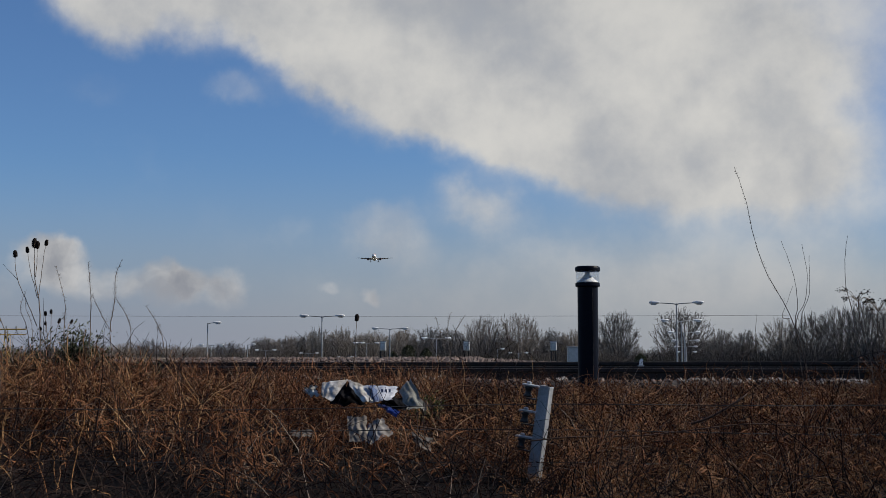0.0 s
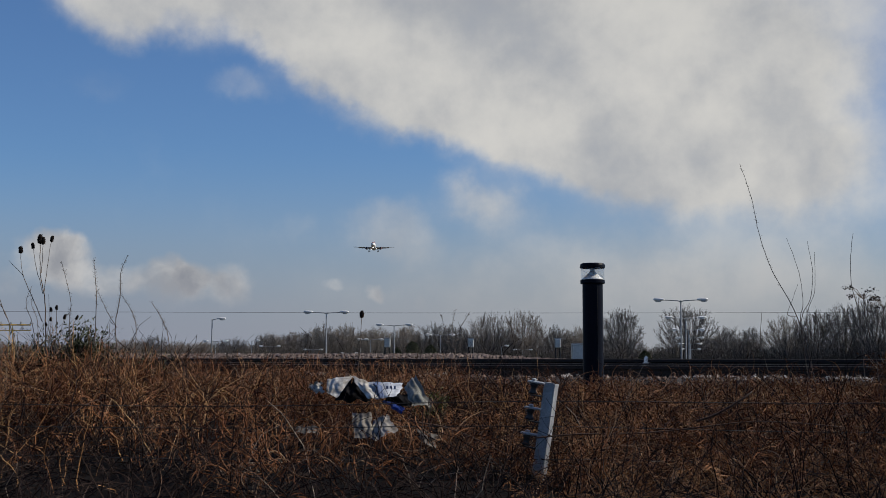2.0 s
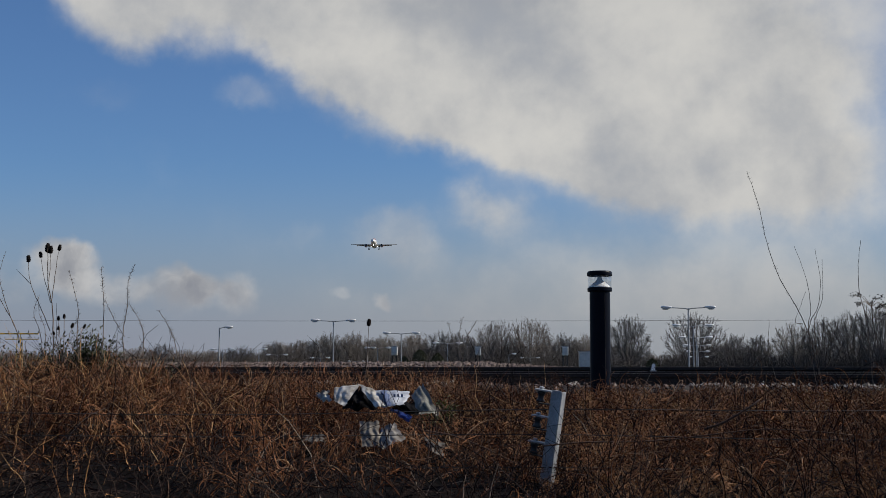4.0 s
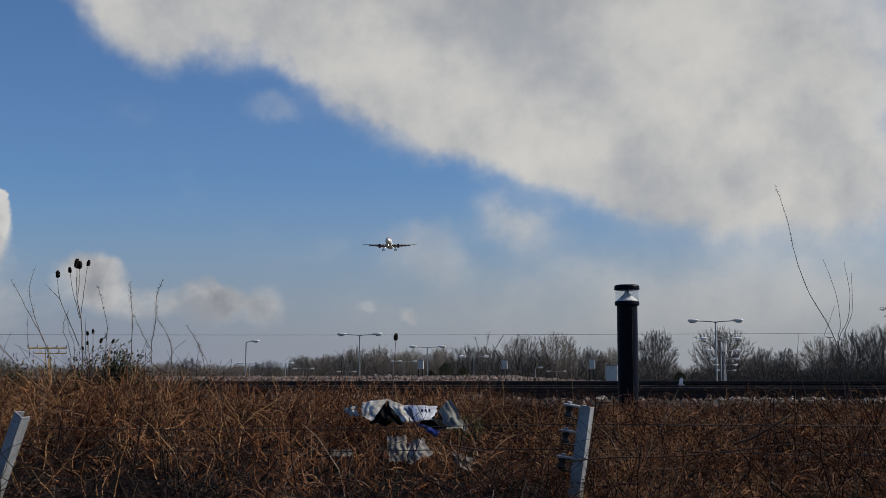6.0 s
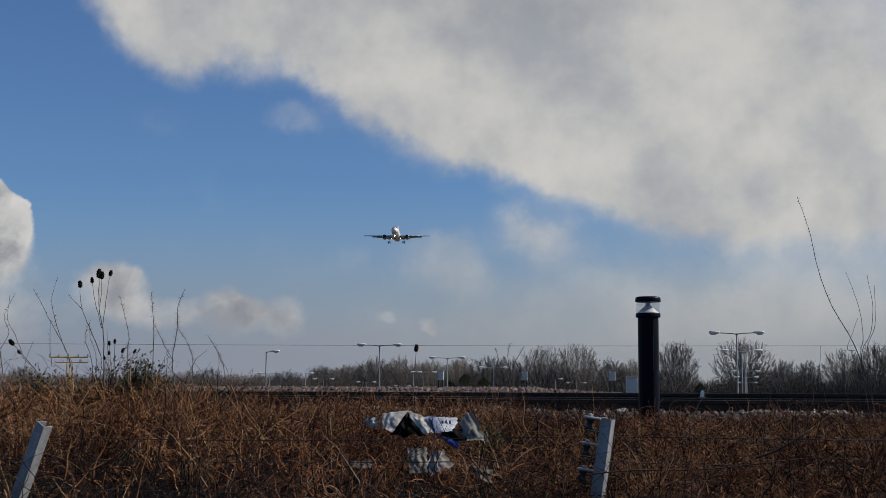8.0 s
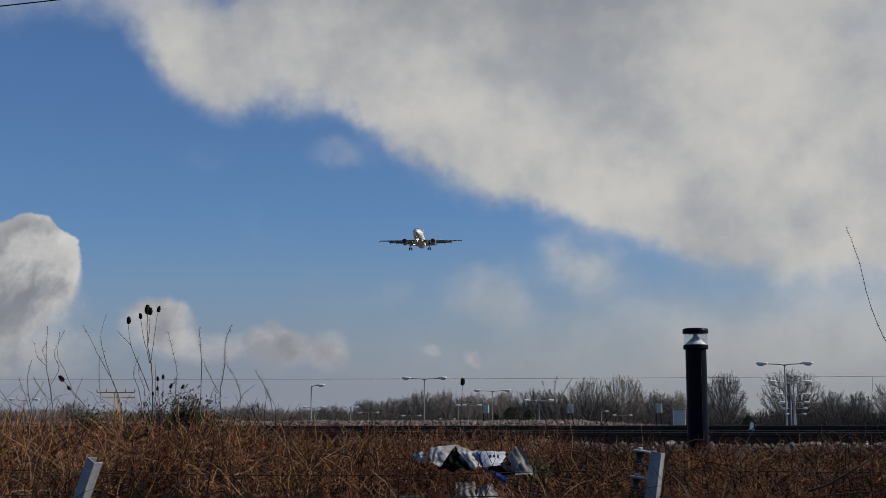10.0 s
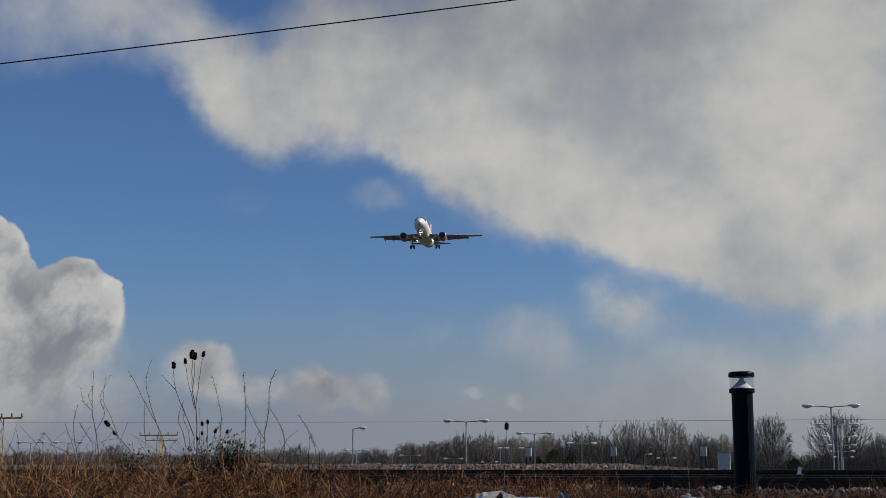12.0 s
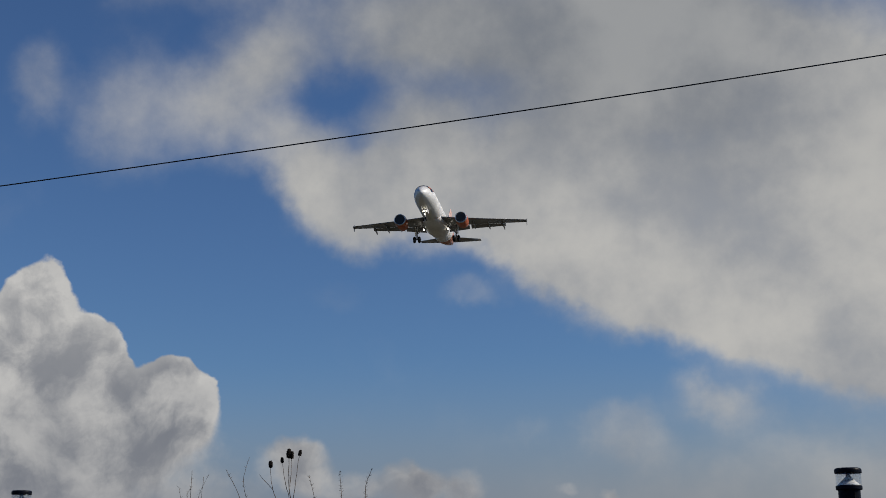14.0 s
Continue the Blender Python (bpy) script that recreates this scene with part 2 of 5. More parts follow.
CURL = material("curled_frond", (0.20, 0.09, 0.04), (0.10, 0.045, 0.02), 0.8, scale=9, fine=90, bump=0.0, per="island",
                random_tint=[(0.05, 0.020, 0.010), (0.22, 0.085, 0.032), (0.34, 0.165, 0.078), (0.10, 0.042, 0.018), (0.38, 0.26, 0.16)], spec=0.1, patch=(0.32, 0.25, 0.23))
STRAW = material("dead_grass", (0.18, 0.10, 0.05), (0.09, 0.05, 0.027), 0.75, scale=9, fine=90, bump=0.0, per="island",
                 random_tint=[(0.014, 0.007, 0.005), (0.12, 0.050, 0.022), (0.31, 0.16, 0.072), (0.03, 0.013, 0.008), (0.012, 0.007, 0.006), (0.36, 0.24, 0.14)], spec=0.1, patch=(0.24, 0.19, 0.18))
# dark brown stems taken down to near black, for shade deep in the tangle
SHADED_BRAMBLE = material("bramble", (0.022, 0.014, 0.014), (0.012, 0.009, 0.009), 0.7, scale=9, fine=90, bump=0.0, per="island",
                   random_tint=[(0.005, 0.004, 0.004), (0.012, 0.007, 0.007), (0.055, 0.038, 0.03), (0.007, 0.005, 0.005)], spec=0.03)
BRACKEN = material("dead_bracken", (0.16, 0.065, 0.024), (0.09, 0.036, 0.015), 0.85, scale=9, fine=90, bump=0.0, per="island",
                   random_tint=[(0.018, 0.008, 0.005), (0.15, 0.058, 0.022), (0.36, 0.18, 0.085), (0.04, 0.018, 0.010)], spec=0.1, patch=(0.30, 0.24, 0.22))
GOLD = material("golden_stem", (0.34, 0.19, 0.08), (0.22, 0.11, 0.045), 0.75, bump=0.0, per="island", random_tint=[(0.14, 0.06, 0.025), (0.36, 0.19, 0.075), (0.46, 0.30, 0.15), (0.24, 0.11, 0.042)], spec=0.1)
RUST = material("rust_stem", (0.26, 0.12, 0.05), (0.15, 0.065, 0.028), 0.75, bump=0.0, per="island", random_tint=[(0.06, 0.026, 0.013), (0.38, 0.175, 0.07), (0.54, 0.34, 0.19), (0.22, 0.09, 0.035)], spec=0.1)
PALE = material("pale_cane", (0.34, 0.27, 0.20), (0.20, 0.15, 0.11), 0.8, bump=0.0, per="island", random_tint=[(0.10, 0.075, 0.06), (0.30, 0.24, 0.19), (0.18, 0.135, 0.105)], spec=0.1)
GREEN = material("green_leaf", (0.11, 0.13, 0.03), (0.06, 0.08, 0.02), 0.7, bump=0.0)
BUSH = material("evergreen_leaf", (0.055, 0.065, 0.03), (0.03, 0.035, 0.018), 0.7, bump=0.0, per="island",
                random_tint=[(0.03, 0.032, 0.018), (0.075, 0.08, 0.04), (0.05, 0.05, 0.025)], spec=0.1)
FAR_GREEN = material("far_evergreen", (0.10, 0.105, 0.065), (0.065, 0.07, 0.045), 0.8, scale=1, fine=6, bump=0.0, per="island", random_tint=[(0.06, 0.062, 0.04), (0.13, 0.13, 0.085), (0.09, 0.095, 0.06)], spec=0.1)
BRAMBLE_CANE = material("bramble_cane", (0.10, 0.06, 0.04), (0.05, 0.032, 0.024), 0.7, scale=12, fine=80, bump=0.2, spec=0.2)
TWIG = material("weed_stalk", (0.20, 0.155, 0.12), (0.12, 0.09, 0.07), 0.8, bump=0.0, spec=0.1)
SEED = material("seed_head", (0.02, 0.014, 0.011), (0.01, 0.008, 0.007), 0.9, fine=200, bump=0.5, spec=0.1)
BARK = material("bare_wood", (0.13, 0.112, 0.10), (0.085, 0.074, 0.066), 0.9, scale=2, fine=20, bump=0.2,
                random_tint=[(0.12, 0.104, 0.092), (0.19, 0.162, 0.142), (0.15, 0.136, 0.12)], spec=0.1)
BRUSH = material("underwood_bark", (0.105, 0.092, 0.08), (0.065, 0.057, 0.05), 0.9, scale=0.3, fine=4, bump=0.0, spec=0.1)
RAIL_STEEL = material("rusty_rail", (0.030, 0.020, 0.016), (0.018, 0.013, 0.011), 0.75, 0.3, scale=12, fine=90, bump=0.3)
RAIL_TOP = material("worn_rail_top", (0.20, 0.18, 0.17), (0.12, 0.10, 0.09), 0.35, 0.9, scale=14, fine=90, bump=0.1)
TIMBER = material("sleeper", (0.12, 0.10, 0.085), (0.06, 0.05, 0.042), 0.9, scale=8, fine=60, bump=0.6)
GALV = material("galvanised_steel", (0.36, 0.37, 0.38), (0.22, 0.23, 0.24), 0.55, 0.15, scale=14, fine=120, bump=0.15)
WIRE = material("weathered_wire", (0.055, 0.055, 0.055), (0.03, 0.028, 0.027), 0.6, 0.6, bump=0.0)
BLACK = material("black_paint", (0.0035, 0.0045, 0.010), (0.005, 0.006, 0.012), 0.42, 0.0, scale=6, fine=90, bump=0.08, spec=0.06)
WHITE_ENAMEL = material("white_enamel", (0.80, 0.80, 0.78), (0.70, 0.70, 0.68), 0.4, scale=9, fine=60, bump=0.05)
CLEAR = clear_plastic("clear_cover")
LAMP_GREY = material("lamp_post_grey", (0.33, 0.34, 0.35), (0.24, 0.25, 0.26), 0.55, 0.4, scale=3, fine=30, bump=0.05)
LAMP_HEAD = material("lamp_head_white", (0.72, 0.72, 0.72), (0.58, 0.58, 0.58), 0.45, scale=3, fine=30, bump=0.05)
BOX_GREY = material("pale_grey_box", (0.55, 0.56, 0.55), (0.42, 0.43, 0.42), 0.6, scale=3, fine=30, bump=0.1)
YELLOW = material("yellow_paint", (0.62, 0.36, 0.03), (0.48, 0.26, 0.03), 0.55, scale=3, fine=30, bump=0.1)
ORANGE_PLANT = material("orange_machine", (0.55, 0.20, 0.04), (0.40, 0.13, 0.03), 0.6, scale=3, fine=30, bump=0.1)
MEADOW = material("rough_ground", (0.075, 0.065, 0.035), (0.05, 0.045, 0.028), 0.95, scale=0.06, fine=1.5, bump=0.3)
SACK = material("dirty_white_sack", (0.56, 0.54, 0.50), (0.22, 0.19, 0.15), 0.7, scale=13, fine=45, bump=0.6)
SACK_MUD = material("muddy_sack", (0.17, 0.15, 0.125), (0.03, 0.024, 0.02), 0.85, scale=15, fine=40, bump=0.7)
SACK_BLUE = material("blue_sack_print", (0.09, 0.13, 0.24), (0.05, 0.07, 0.13), 0.65, scale=15, fine=45, bump=0.4)
SACK_PALE = material("grey_sheet", (0.36, 0.36, 0.33), (0.14, 0.13, 0.11), 0.7, scale=13, fine=45, bump=0.6)
SACK_PRINT = material("printed_sack", (0.46, 0.48, 0.52), (0.26, 0.28, 0.32), 0.7, scale=18, fine=60, bump=0.5)
SACK_CLOUDY = material("cloudy_plastic", (0.20, 0.195, 0.16), (0.11, 0.105, 0.085), 0.45, scale=13, fine=45, bump=0.5)
SACK_DULL = material("dull_sack", (0.32, 0.30, 0.27), (0.10, 0.085, 0.07), 0.8, scale=15, fine=40, bump=0.7)
SACK_ROYAL = material("royal_blue_print", (0.012, 0.045, 0.26), (0.01, 0.03, 0.15), 0.5, scale=15, fine=45, bump=0.4)
# near black, stands in for shade inside the sack and in its hollow
SACK_SHADE = material("sack_shade", (0.010, 0.010, 0.012), (0.006, 0.006, 0.007), 0.9, spec=0.05)
AIR_WHITE = material("white_aircraft_paint", (0.84, 0.83, 0.81), (0.66, 0.65, 0.63), 0.4, scale=0.35, fine=5, bump=0.0)
AIR_GREY = material("grey_wing_paint", (0.27, 0.275, 0.29), (0.20, 0.205, 0.22), 0.42, scale=0.6, fine=6, bump=0.0)
AIR_ORANGE = material("orange_aircraft_paint", (0.60, 0.14, 0.055), (0.46, 0.11, 0.045), 0.4, scale=0.6, fine=6, bump=0.0)
AIR_TAIL = material("pale_orange_paint", (0.62, 0.30, 0.22), (0.50, 0.20, 0.13), 0.4, scale=0.35, fine=5, bump=0.0)
AIR_FIN = material("washed_orange_paint", (0.74, 0.50, 0.43), (0.62, 0.38, 0.31), 0.4, scale=0.35, fine=5, bump=0.0)
AIR_METAL = material("bare_intake_metal", (0.62, 0.63, 0.65), (0.5, 0.5, 0.52), 0.3, 0.9, scale=2, fine=9, bump=0.0)
AIR_DARK = material("dark_intake", (0.012, 0.012, 0.014), (0.02, 0.02, 0.022), 0.5, bump=0.0)
RUBBER = material("tyre_rubber", (0.018, 0.018, 0.018), (0.012, 0.012, 0.012), 0.85, bump=0.1)
BEACON = material("landing_light", (0.9, 0.9, 0.85), None, 0.3, bump=0.0, glow=(1.0, 0.93, 0.78, 7.0))
COCKPIT = material("cockpit_glass", (0.02, 0.025, 0.03), None, 0.1, bump=0.0)


# ---- mesh helpers ----
class Shape:
    """Gathers vertices and faces, then makes one mesh."""

    def __init__(self):
        self.v, self.f = [], []

    def tube(self, points, radii, sides=4, caps=True):
        """A round bar along points, with a radius at each."""
        pts = [Vector(p) for p in points]
        first = len(self.v)
        for i, (p, r) in enumerate(zip(pts, radii)):
            d = pts[min(i + 1, len(pts) - 1)] - pts[max(i - 1, 0)]
            d = d.normalized() if d.length > 1e-9 else Vector((0, 0, 1))
            a = d.cross(Vector((0.31, 0.95, 0.05)) if abs(d.y) < 0.9 else Vector((1, 0, 0))).normalized()
            b = d.cross(a)
            for k in range(sides):
                w = 2 * math.pi * k / sides
                self.v.append(tuple(p + (a * math.cos(w) + b * math.sin(w)) * r))
        for i in range(len(pts) - 1):
            for k in range(sides):
                q = first + i * sides
                self.f.append((q + k, q + (k + 1) % sides, q + sides + (k + 1) % sides, q + sides + k))
        if caps and sides > 2:
            self.f.append(tuple(range(first + sides - 1, first - 1, -1)))
            q = first + (len(pts) - 1) * sides
            self.f.append(tuple(range(q, q + sides)))
        return self

    def rings(self, rings, close=True):
        """Skin over equal rings of points."""
        first, n = len(self.v), len(rings[0])
        for r in rings:
            self.v.extend(tuple(p) for p in r)
        for i in range(len(rings) - 1):
            for k in range(n):
                q = first + i * n
                self.f.append((q + k, q + (k + 1) % n, q + n + (k + 1) % n, q + n + k))
        if close:
            self.f.append(tuple(range(first + n - 1, first - 1, -1)))
            q = first + (len(rings) - 1) * n
            self.f.append(tuple(range(q, q + n)))
        return self

    def lathe(self, profile, sides=32, centre=(0, 0, 0), close=True):
        """Turned about z: profile of (radius, height)."""
        cx, cy, cz = centre
        return self.rings([[(cx + r * math.cos(2 * math.pi * k / sides), cy + r * math.sin(2 * math.pi * k / sides), cz + z)
                            for k in range(sides)] for r, z in profile], close)

    def box(self, x0, y0, z0, x1, y1, z1, edge=0.0):
        """A box with chamfered upright edges and rims."""
        e = edge or min(x1 - x0, y1 - y0, z1 - z0) * 0.06

        def ring(i, z):
            return [(x0 + e + i, y0 + i, z), (x1 - e - i, y0 + i, z), (x1 - i, y0 + e + i, z), (x1 - i, y1 - e - i, z),
                    (x1 - e - i, y1 - i, z), (x0 + e + i, y1 - i, z), (x0 + i, y1 - e - i, z), (x0 + i, y0 + e + i, z)]
        return self.rings([ring(e, z0), ring(0, z0 + e), ring(0, z1 - e), ring(e, z1)])

    def quad(self, a, b, c, d):
        q = len(self.v)
        self.v += [tuple(a), tuple(b), tuple(c), tuple(d)]
        self.f.append((q, q + 1, q + 2, q + 3))
        return self

    def moved(self, m):
        self.v = [tuple(m @ Vector(p)) for p in self.v]
        return self

    def mesh(self, name, mat, smooth=False):
        me = bpy.data.meshes.new(name)
        me.from_pydata(self.v, [], self.f)
        me.materials.append(mat)
        if smooth:
            me.polygons.foreach_set("use_smooth", [True] * len(me.polygons))
        me.update()
        return me


def part(name, shape, mat, parent=None, label="", smooth=False):
    """Links a shape as one mesh object, under a thing or a part."""
    ob = new(name, shape.mesh(name, mat, smooth))
    if parent is not None:
        ob.parent = parent
    if label:
        ob["label"] = label
    return ob


def thing(name, label, category, m=None, group="", kind=""):
    """An empty at a thing's base that holds its parts."""
    ob = new(name)
    ob.empty_display_size = 0.1
    if m is not None:
        ob.matrix_basis = m
    return tagged(ob, label, category, group, kind)


rng = random.Random(7)


def bank(x, y):
    """Height of the near bank: it rises from the fence to the railway."""
    lump = noise.noise(Vector((x * 0.55, y * 0.55, 3.0))) * 0.07 + noise.noise(Vector((x * 1.7, y * 1.7, 9.0))) * 0.035
    t = min(max((y - 3.2) / 6.3, 0.0), 1.0)
    rise = 0.62 + 0.74 * (1 - (1 - t) ** 1.7)
    if y < 3.2:
        rise = max(0.0, 0.62 - (3.2 - y) * 0.45)
    fade = min(max((9.8 - y) / 1.5, 0.0), 1.0)
    return rise + lump * fade


# ---- ground ----
def far_ground(y):
    """Beyond the railway the land drops, then falls away gently to the wood."""
    if y < 27:
        return 1.42
    return max(0.0, 1.42 - (y - 27) * 0.1) - 4.0 * min(max((y - 110) / 280, 0.0), 1.0)


def build_ground():
    xs = sorted({*(round(-14 + 0.35 * k, 3) for k in range(81)), -3000, -900, -300, -120, -60, -30, -20, 20, 30, 60, 120, 300, 900, 3000})
    ys = sorted({*(round(-2 + 0.35 * k, 3) for k in range(40)), -3000, -800, -200, -50, -15, 14, 15.5, 17, 19, 22, 27, 35, 41, 60, 110, 150, 200, 250, 300, 350, 390, 500, 1000, 2500, 4500})
    s = Shape()
    for y in ys:
        for x in xs:
            if y < 12:
                z = bank(x, y)
            else:
                z = far_ground(y)
            s.v.append((x, y, z))
    n = len(xs)
    for j in range(len(ys) - 1):
        for i in range(n - 1):
            s.f.append((j * n + i, j * n + i + 1, (j + 1) * n + i + 1, (j + 1) * n + i))
    ob = part("ground", s, SHADED_EARTH, smooth=True)
    ob.data.materials.append(MEADOW)
    for p in ob.data.polygons:
        if p.center.y > 27 or abs(p.center.x) > 20:
            p.material_index = 1
    tagged(ob, "bank of bare earth, darkened for the shade under the growth, and rough winter ground", "ground", kind="structure")


build_ground()

# the railway runs from near on the one side to far on the other
RAIL_A, RAIL_B = Vector((9.0, 9.6, 0)), Vector((-30.0, 29.5, 0))
along = (RAIL_A - RAIL_B).normalized()
across = Vector((-along.y, along.x, 0))


def rail_frame(d, offset, z):
    return Matrix.Translation(RAIL_A - along * d + across * offset + Vector((0, 0, z))) @ Matrix.Rotation(math.atan2(along.y, along.x), 4, "Z")


def build_rail(offset, top, name="rail", label="rusty brown steel running rail on the ballast"):
    length = 62
    prof = [(-0.07, 0), (0.07, 0), (0.07, 0.012), (0.012, 0.03), (0.010, 0.115), (0.035, 0.125), (0.035, 0.155), (0.028, 0.16),
            (-0.028, 0.16), (-0.035, 0.155), (-0.035, 0.125), (-0.010, 0.115), (-0.012, 0.03), (-0.07, 0.012)]
    base = thing(name, label, "rail", rail_frame(-8, offset, top - 0.16), group="railway rails")
    s = Shape().rings([[(x, a, b) for a, b in prof] for x in (-length, -length / 2, 0)])
    part("rail_web", s, RAIL_STEEL, base)
    part("rail_head", Shape().box(-length, -0.026, 0.1605, 0, 0.026, 0.1625, 0.0008), RAIL_TOP, base, "worn bright running surface")
    return base


def build_railway():
    for off, top in ((0.0, 1.545), (1.435, 1.56), (3.4, 1.57), (4.835, 1.57)):
        build_rail(off, top)
    build_rail(-0.42 + 2.4, 1.615, "conductor_rail", "dark steel conductor rail on insulators beside the track")
    sleeper = Shape().box(-0.13, -1.25, 0, 0.13, 1.25, 0.12, 0.02).mesh("sleeper", TIMBER)
    for tr in (0.7175, 4.1175):
        for k in range(60):
            ob = new("sleeper", sleeper)
            ob.matrix_basis = rail_frame(-4 + 0.7 * k, tr, 1.285)
            tagged(ob, "weathered grey sleeper bedded in ballast", "sleeper", group="railway sleepers")


build_railway()


def lump(s, c, r, seed_rng):
    """An angular stone: a squashed, jittered octahedron-like block."""
    first = len(s.v)
    for dx, dy, dz in ((1, 0, 0), (0, 1, 0), (-1, 0, 0), (0, -1, 0), (0.3, 0.3, 0.9), (-0.3, -0.2, -0.9), (-0.5, 0.4, 0.6), (0.5, -0.5, -0.5)):
        k = r * seed_rng.uniform(0.7, 1.2)
        s.v.append((c[0] + dx * k, c[1] + dy * k, c[2] + dz * k * 0.8))
    for f in ((0, 1, 4), (1, 6, 4), (1, 2, 6), (2, 3, 6), (3, 4, 6), (3, 0, 4), (1, 0, 5), (2, 1, 5), (3, 2, 5), (0, 3, 7), (0, 7, 5), (3, 5, 7)):
        s.f.append(tuple(first + k for k in f))


def build_ballast():
    bed, stones = Shape(), Shape()
    r = random.Random(3)
    rows = ((-1.9, 1.10), (-1.2, 1.43), (-0.3, 1.40), (0.7, 1.40), (1.7, 1.41), (2.6, 1.43), (5.2, 1.43), (6.2, 1.36))
    m0 = rail_frame(-8, 0, 0)
    for i, (o, z) in enumerate(rows):
        for k in range(32):
            bed.v.append(tuple(m0 @ Vector((-k * 2.0, o, z + r.uniform(-0.01, 0.01)))))
    for i in range(len(rows) - 1):
        for k in range(31):
            q = i * 32 + k
            bed.f.append((q, q + 1, q + 33, q + 32))
    tagged(part("ballast_bed", bed, BALLAST_BED), "grey brown bed of crushed stone under the tracks", "ballast", kind="structure")

    def top(o):
        for (a, za), (b, zb) in zip(rows, rows[1:]):
            if a <= o <= b:
                return za + (zb - za) * (o - a) / (b - a)
        return 1.4
    for _ in range(9000):
        o, d = r.uniform(-1.4, 6.0), r.uniform(-4, 40)
        p = m0 @ Vector((-d - 4, o, top(o) + 0.01))
        lump(stones, p, r.uniform(0.018, 0.042), r)
    # a long heap of spare ballast beyond the tracks
    m1 = rail_frame(0, 0, 0)
    heap = Shape()
    for j in range(13):
        for k in range(41):
            q, w = j / 12, k / 40
            h = math.sin(math.pi * q) * 0.285 * min(1.0, w * 6, (1 - w) * 6)
            heap.v.append(tuple(m1 @ Vector((-8.6 - 30 * w, 6.6 + 3.2 * q, 1.40 + h + noise.noise(Vector((q * 4, w * 30, 0))) * 0.02 - 0.02))))
    for j in range(12):
        for k in range(40):
            q = j * 41 + k
            heap.f.append((q, q + 1, q + 42, q + 41))
    tagged(part("ballast_heap", heap, BALLAST_BED), "long low heap of brown crushed stone beyond the tracks", "ballast", kind="stuff")
    for _ in range(9000):
        w, q = r.random(), r.uniform(0.05, 0.75)
        h = math.sin(math.pi * q) * 0.285 * min(1.0, w * 6, (1 - w) * 6)
        p = m1 @ Vector((-8.6 - 30 * w, 6.6 + 3.2 * q, 1.40 + h + 0.005))
        lump(stones, p, r.uniform(0.025, 0.06), r)
    # fresh pale stones on the near shoulder
    pale = Shape()
    for _ in range(1500):
        d, o = r.uniform(2, 26), r.gauss(-1.2, 0.16)
        if noise.noise(Vector((d * 0.8, 4.0, 1.0))) > 0.0:
            lump(pale, m0 @ Vector((-d, o, 1.425 + r.uniform(0, 0.03))), r.uniform(0.018, 0.045), r)
    tagged(part("pale_stones", pale, PALE_STONE), "pale fresh stones along the shoulder of the track", "ballast", kind="stuff")
    tagged(part("ballast_stones", stones, STONE), "loose crushed brown and grey ballast stones along the track", "ballast", kind="stuff")


build_ballast()


# ---- bollard lights ----
def build_bollard():
    b = thing("bollard_light", "black cylindrical bollard light with a clear lantern, beside the track", "bollard light", group="bollard lights")
    part("shaft", Shape().lathe([(0.084, 0), (0.084, 0.02), (0.082, 0.03), (0.082, 0.865), (0.080, 0.87)], 40), BLACK, b, smooth=False)
    part("base_flange", Shape().lathe([(0.11, 0), (0.112, 0.004), (0.112, 0.012), (0.086, 0.02)], 40), BLACK, b)
    part("collar", Shape().lathe([(0.082, 0.855), (0.096, 0.858), (0.0985, 0.864), (0.0985, 0.885), (0.095, 0.89), (0.05, 0.891)], 40), BLACK, b)
    part("reflector_cone", Shape().lathe([(0.087, 0.892), (0.085, 0.897), (0.052, 0.925), (0.026, 0.950), (0.018, 0.962), (0.016, 0.985)], 32), WHITE_ENAMEL, b, "white cone-shaped reflector", True)
    lens = part("lens", Shape().lathe([(0.094, 0.890), (0.096, 0.892), (0.096, 0.982), (0.094, 0.984), (0.090, 0.982), (0.090, 0.892)], 40, close=False), CLEAR, b, "clear round lantern cover", True)
    lens.visible_shadow = False
    part("cap", Shape().lathe([(0.094, 0.982), (0.100, 0.984), (0.101, 0.99), (0.101, 1.008), (0.096, 1.018), (0.085, 1.023), (0.03, 1.025)], 40), BLACK, b)
    for k in range(3):
        w = 2 * math.pi * k / 3 + 0.5
        part("bolt", Shape().lathe([(0.007, 0), (0.007, 0.01), (0.004, 0.013)], 8, (0.1 * math.cos(w), 0.1 * math.sin(w), 0.012)), GALV, b)
    seam = Shape().box(0.028, -0.0815, 0.05, 0.031, -0.076, 0.85, 0.001)
    part("seam", seam, RUBBER, b)
    return b


bollard = build_bollard()
bollard.matrix_basis = pose(1.222, 10.35, 1.355)
copy_thing(bollard, pose(-6.62, 12.3, 1.37))

marker = thing("track_marker", "small white wedge marker on the track", "marker", pose(2.062, 13.0, 1.579))
part("plate", Shape().rings([[(-0.018, y, 0), (0.018, y, 0), (0.022, y, 0.055), (0.004, y, 0.068), (-0.012, y, 0.05)] for y in (-0.004, 0.004)]), WHITE_ENAMEL, marker)
part("foot", Shape().box(-0.03, -0.03, -0.012, 0.03, 0.03, 0.0, 0.002), GALV, marker)

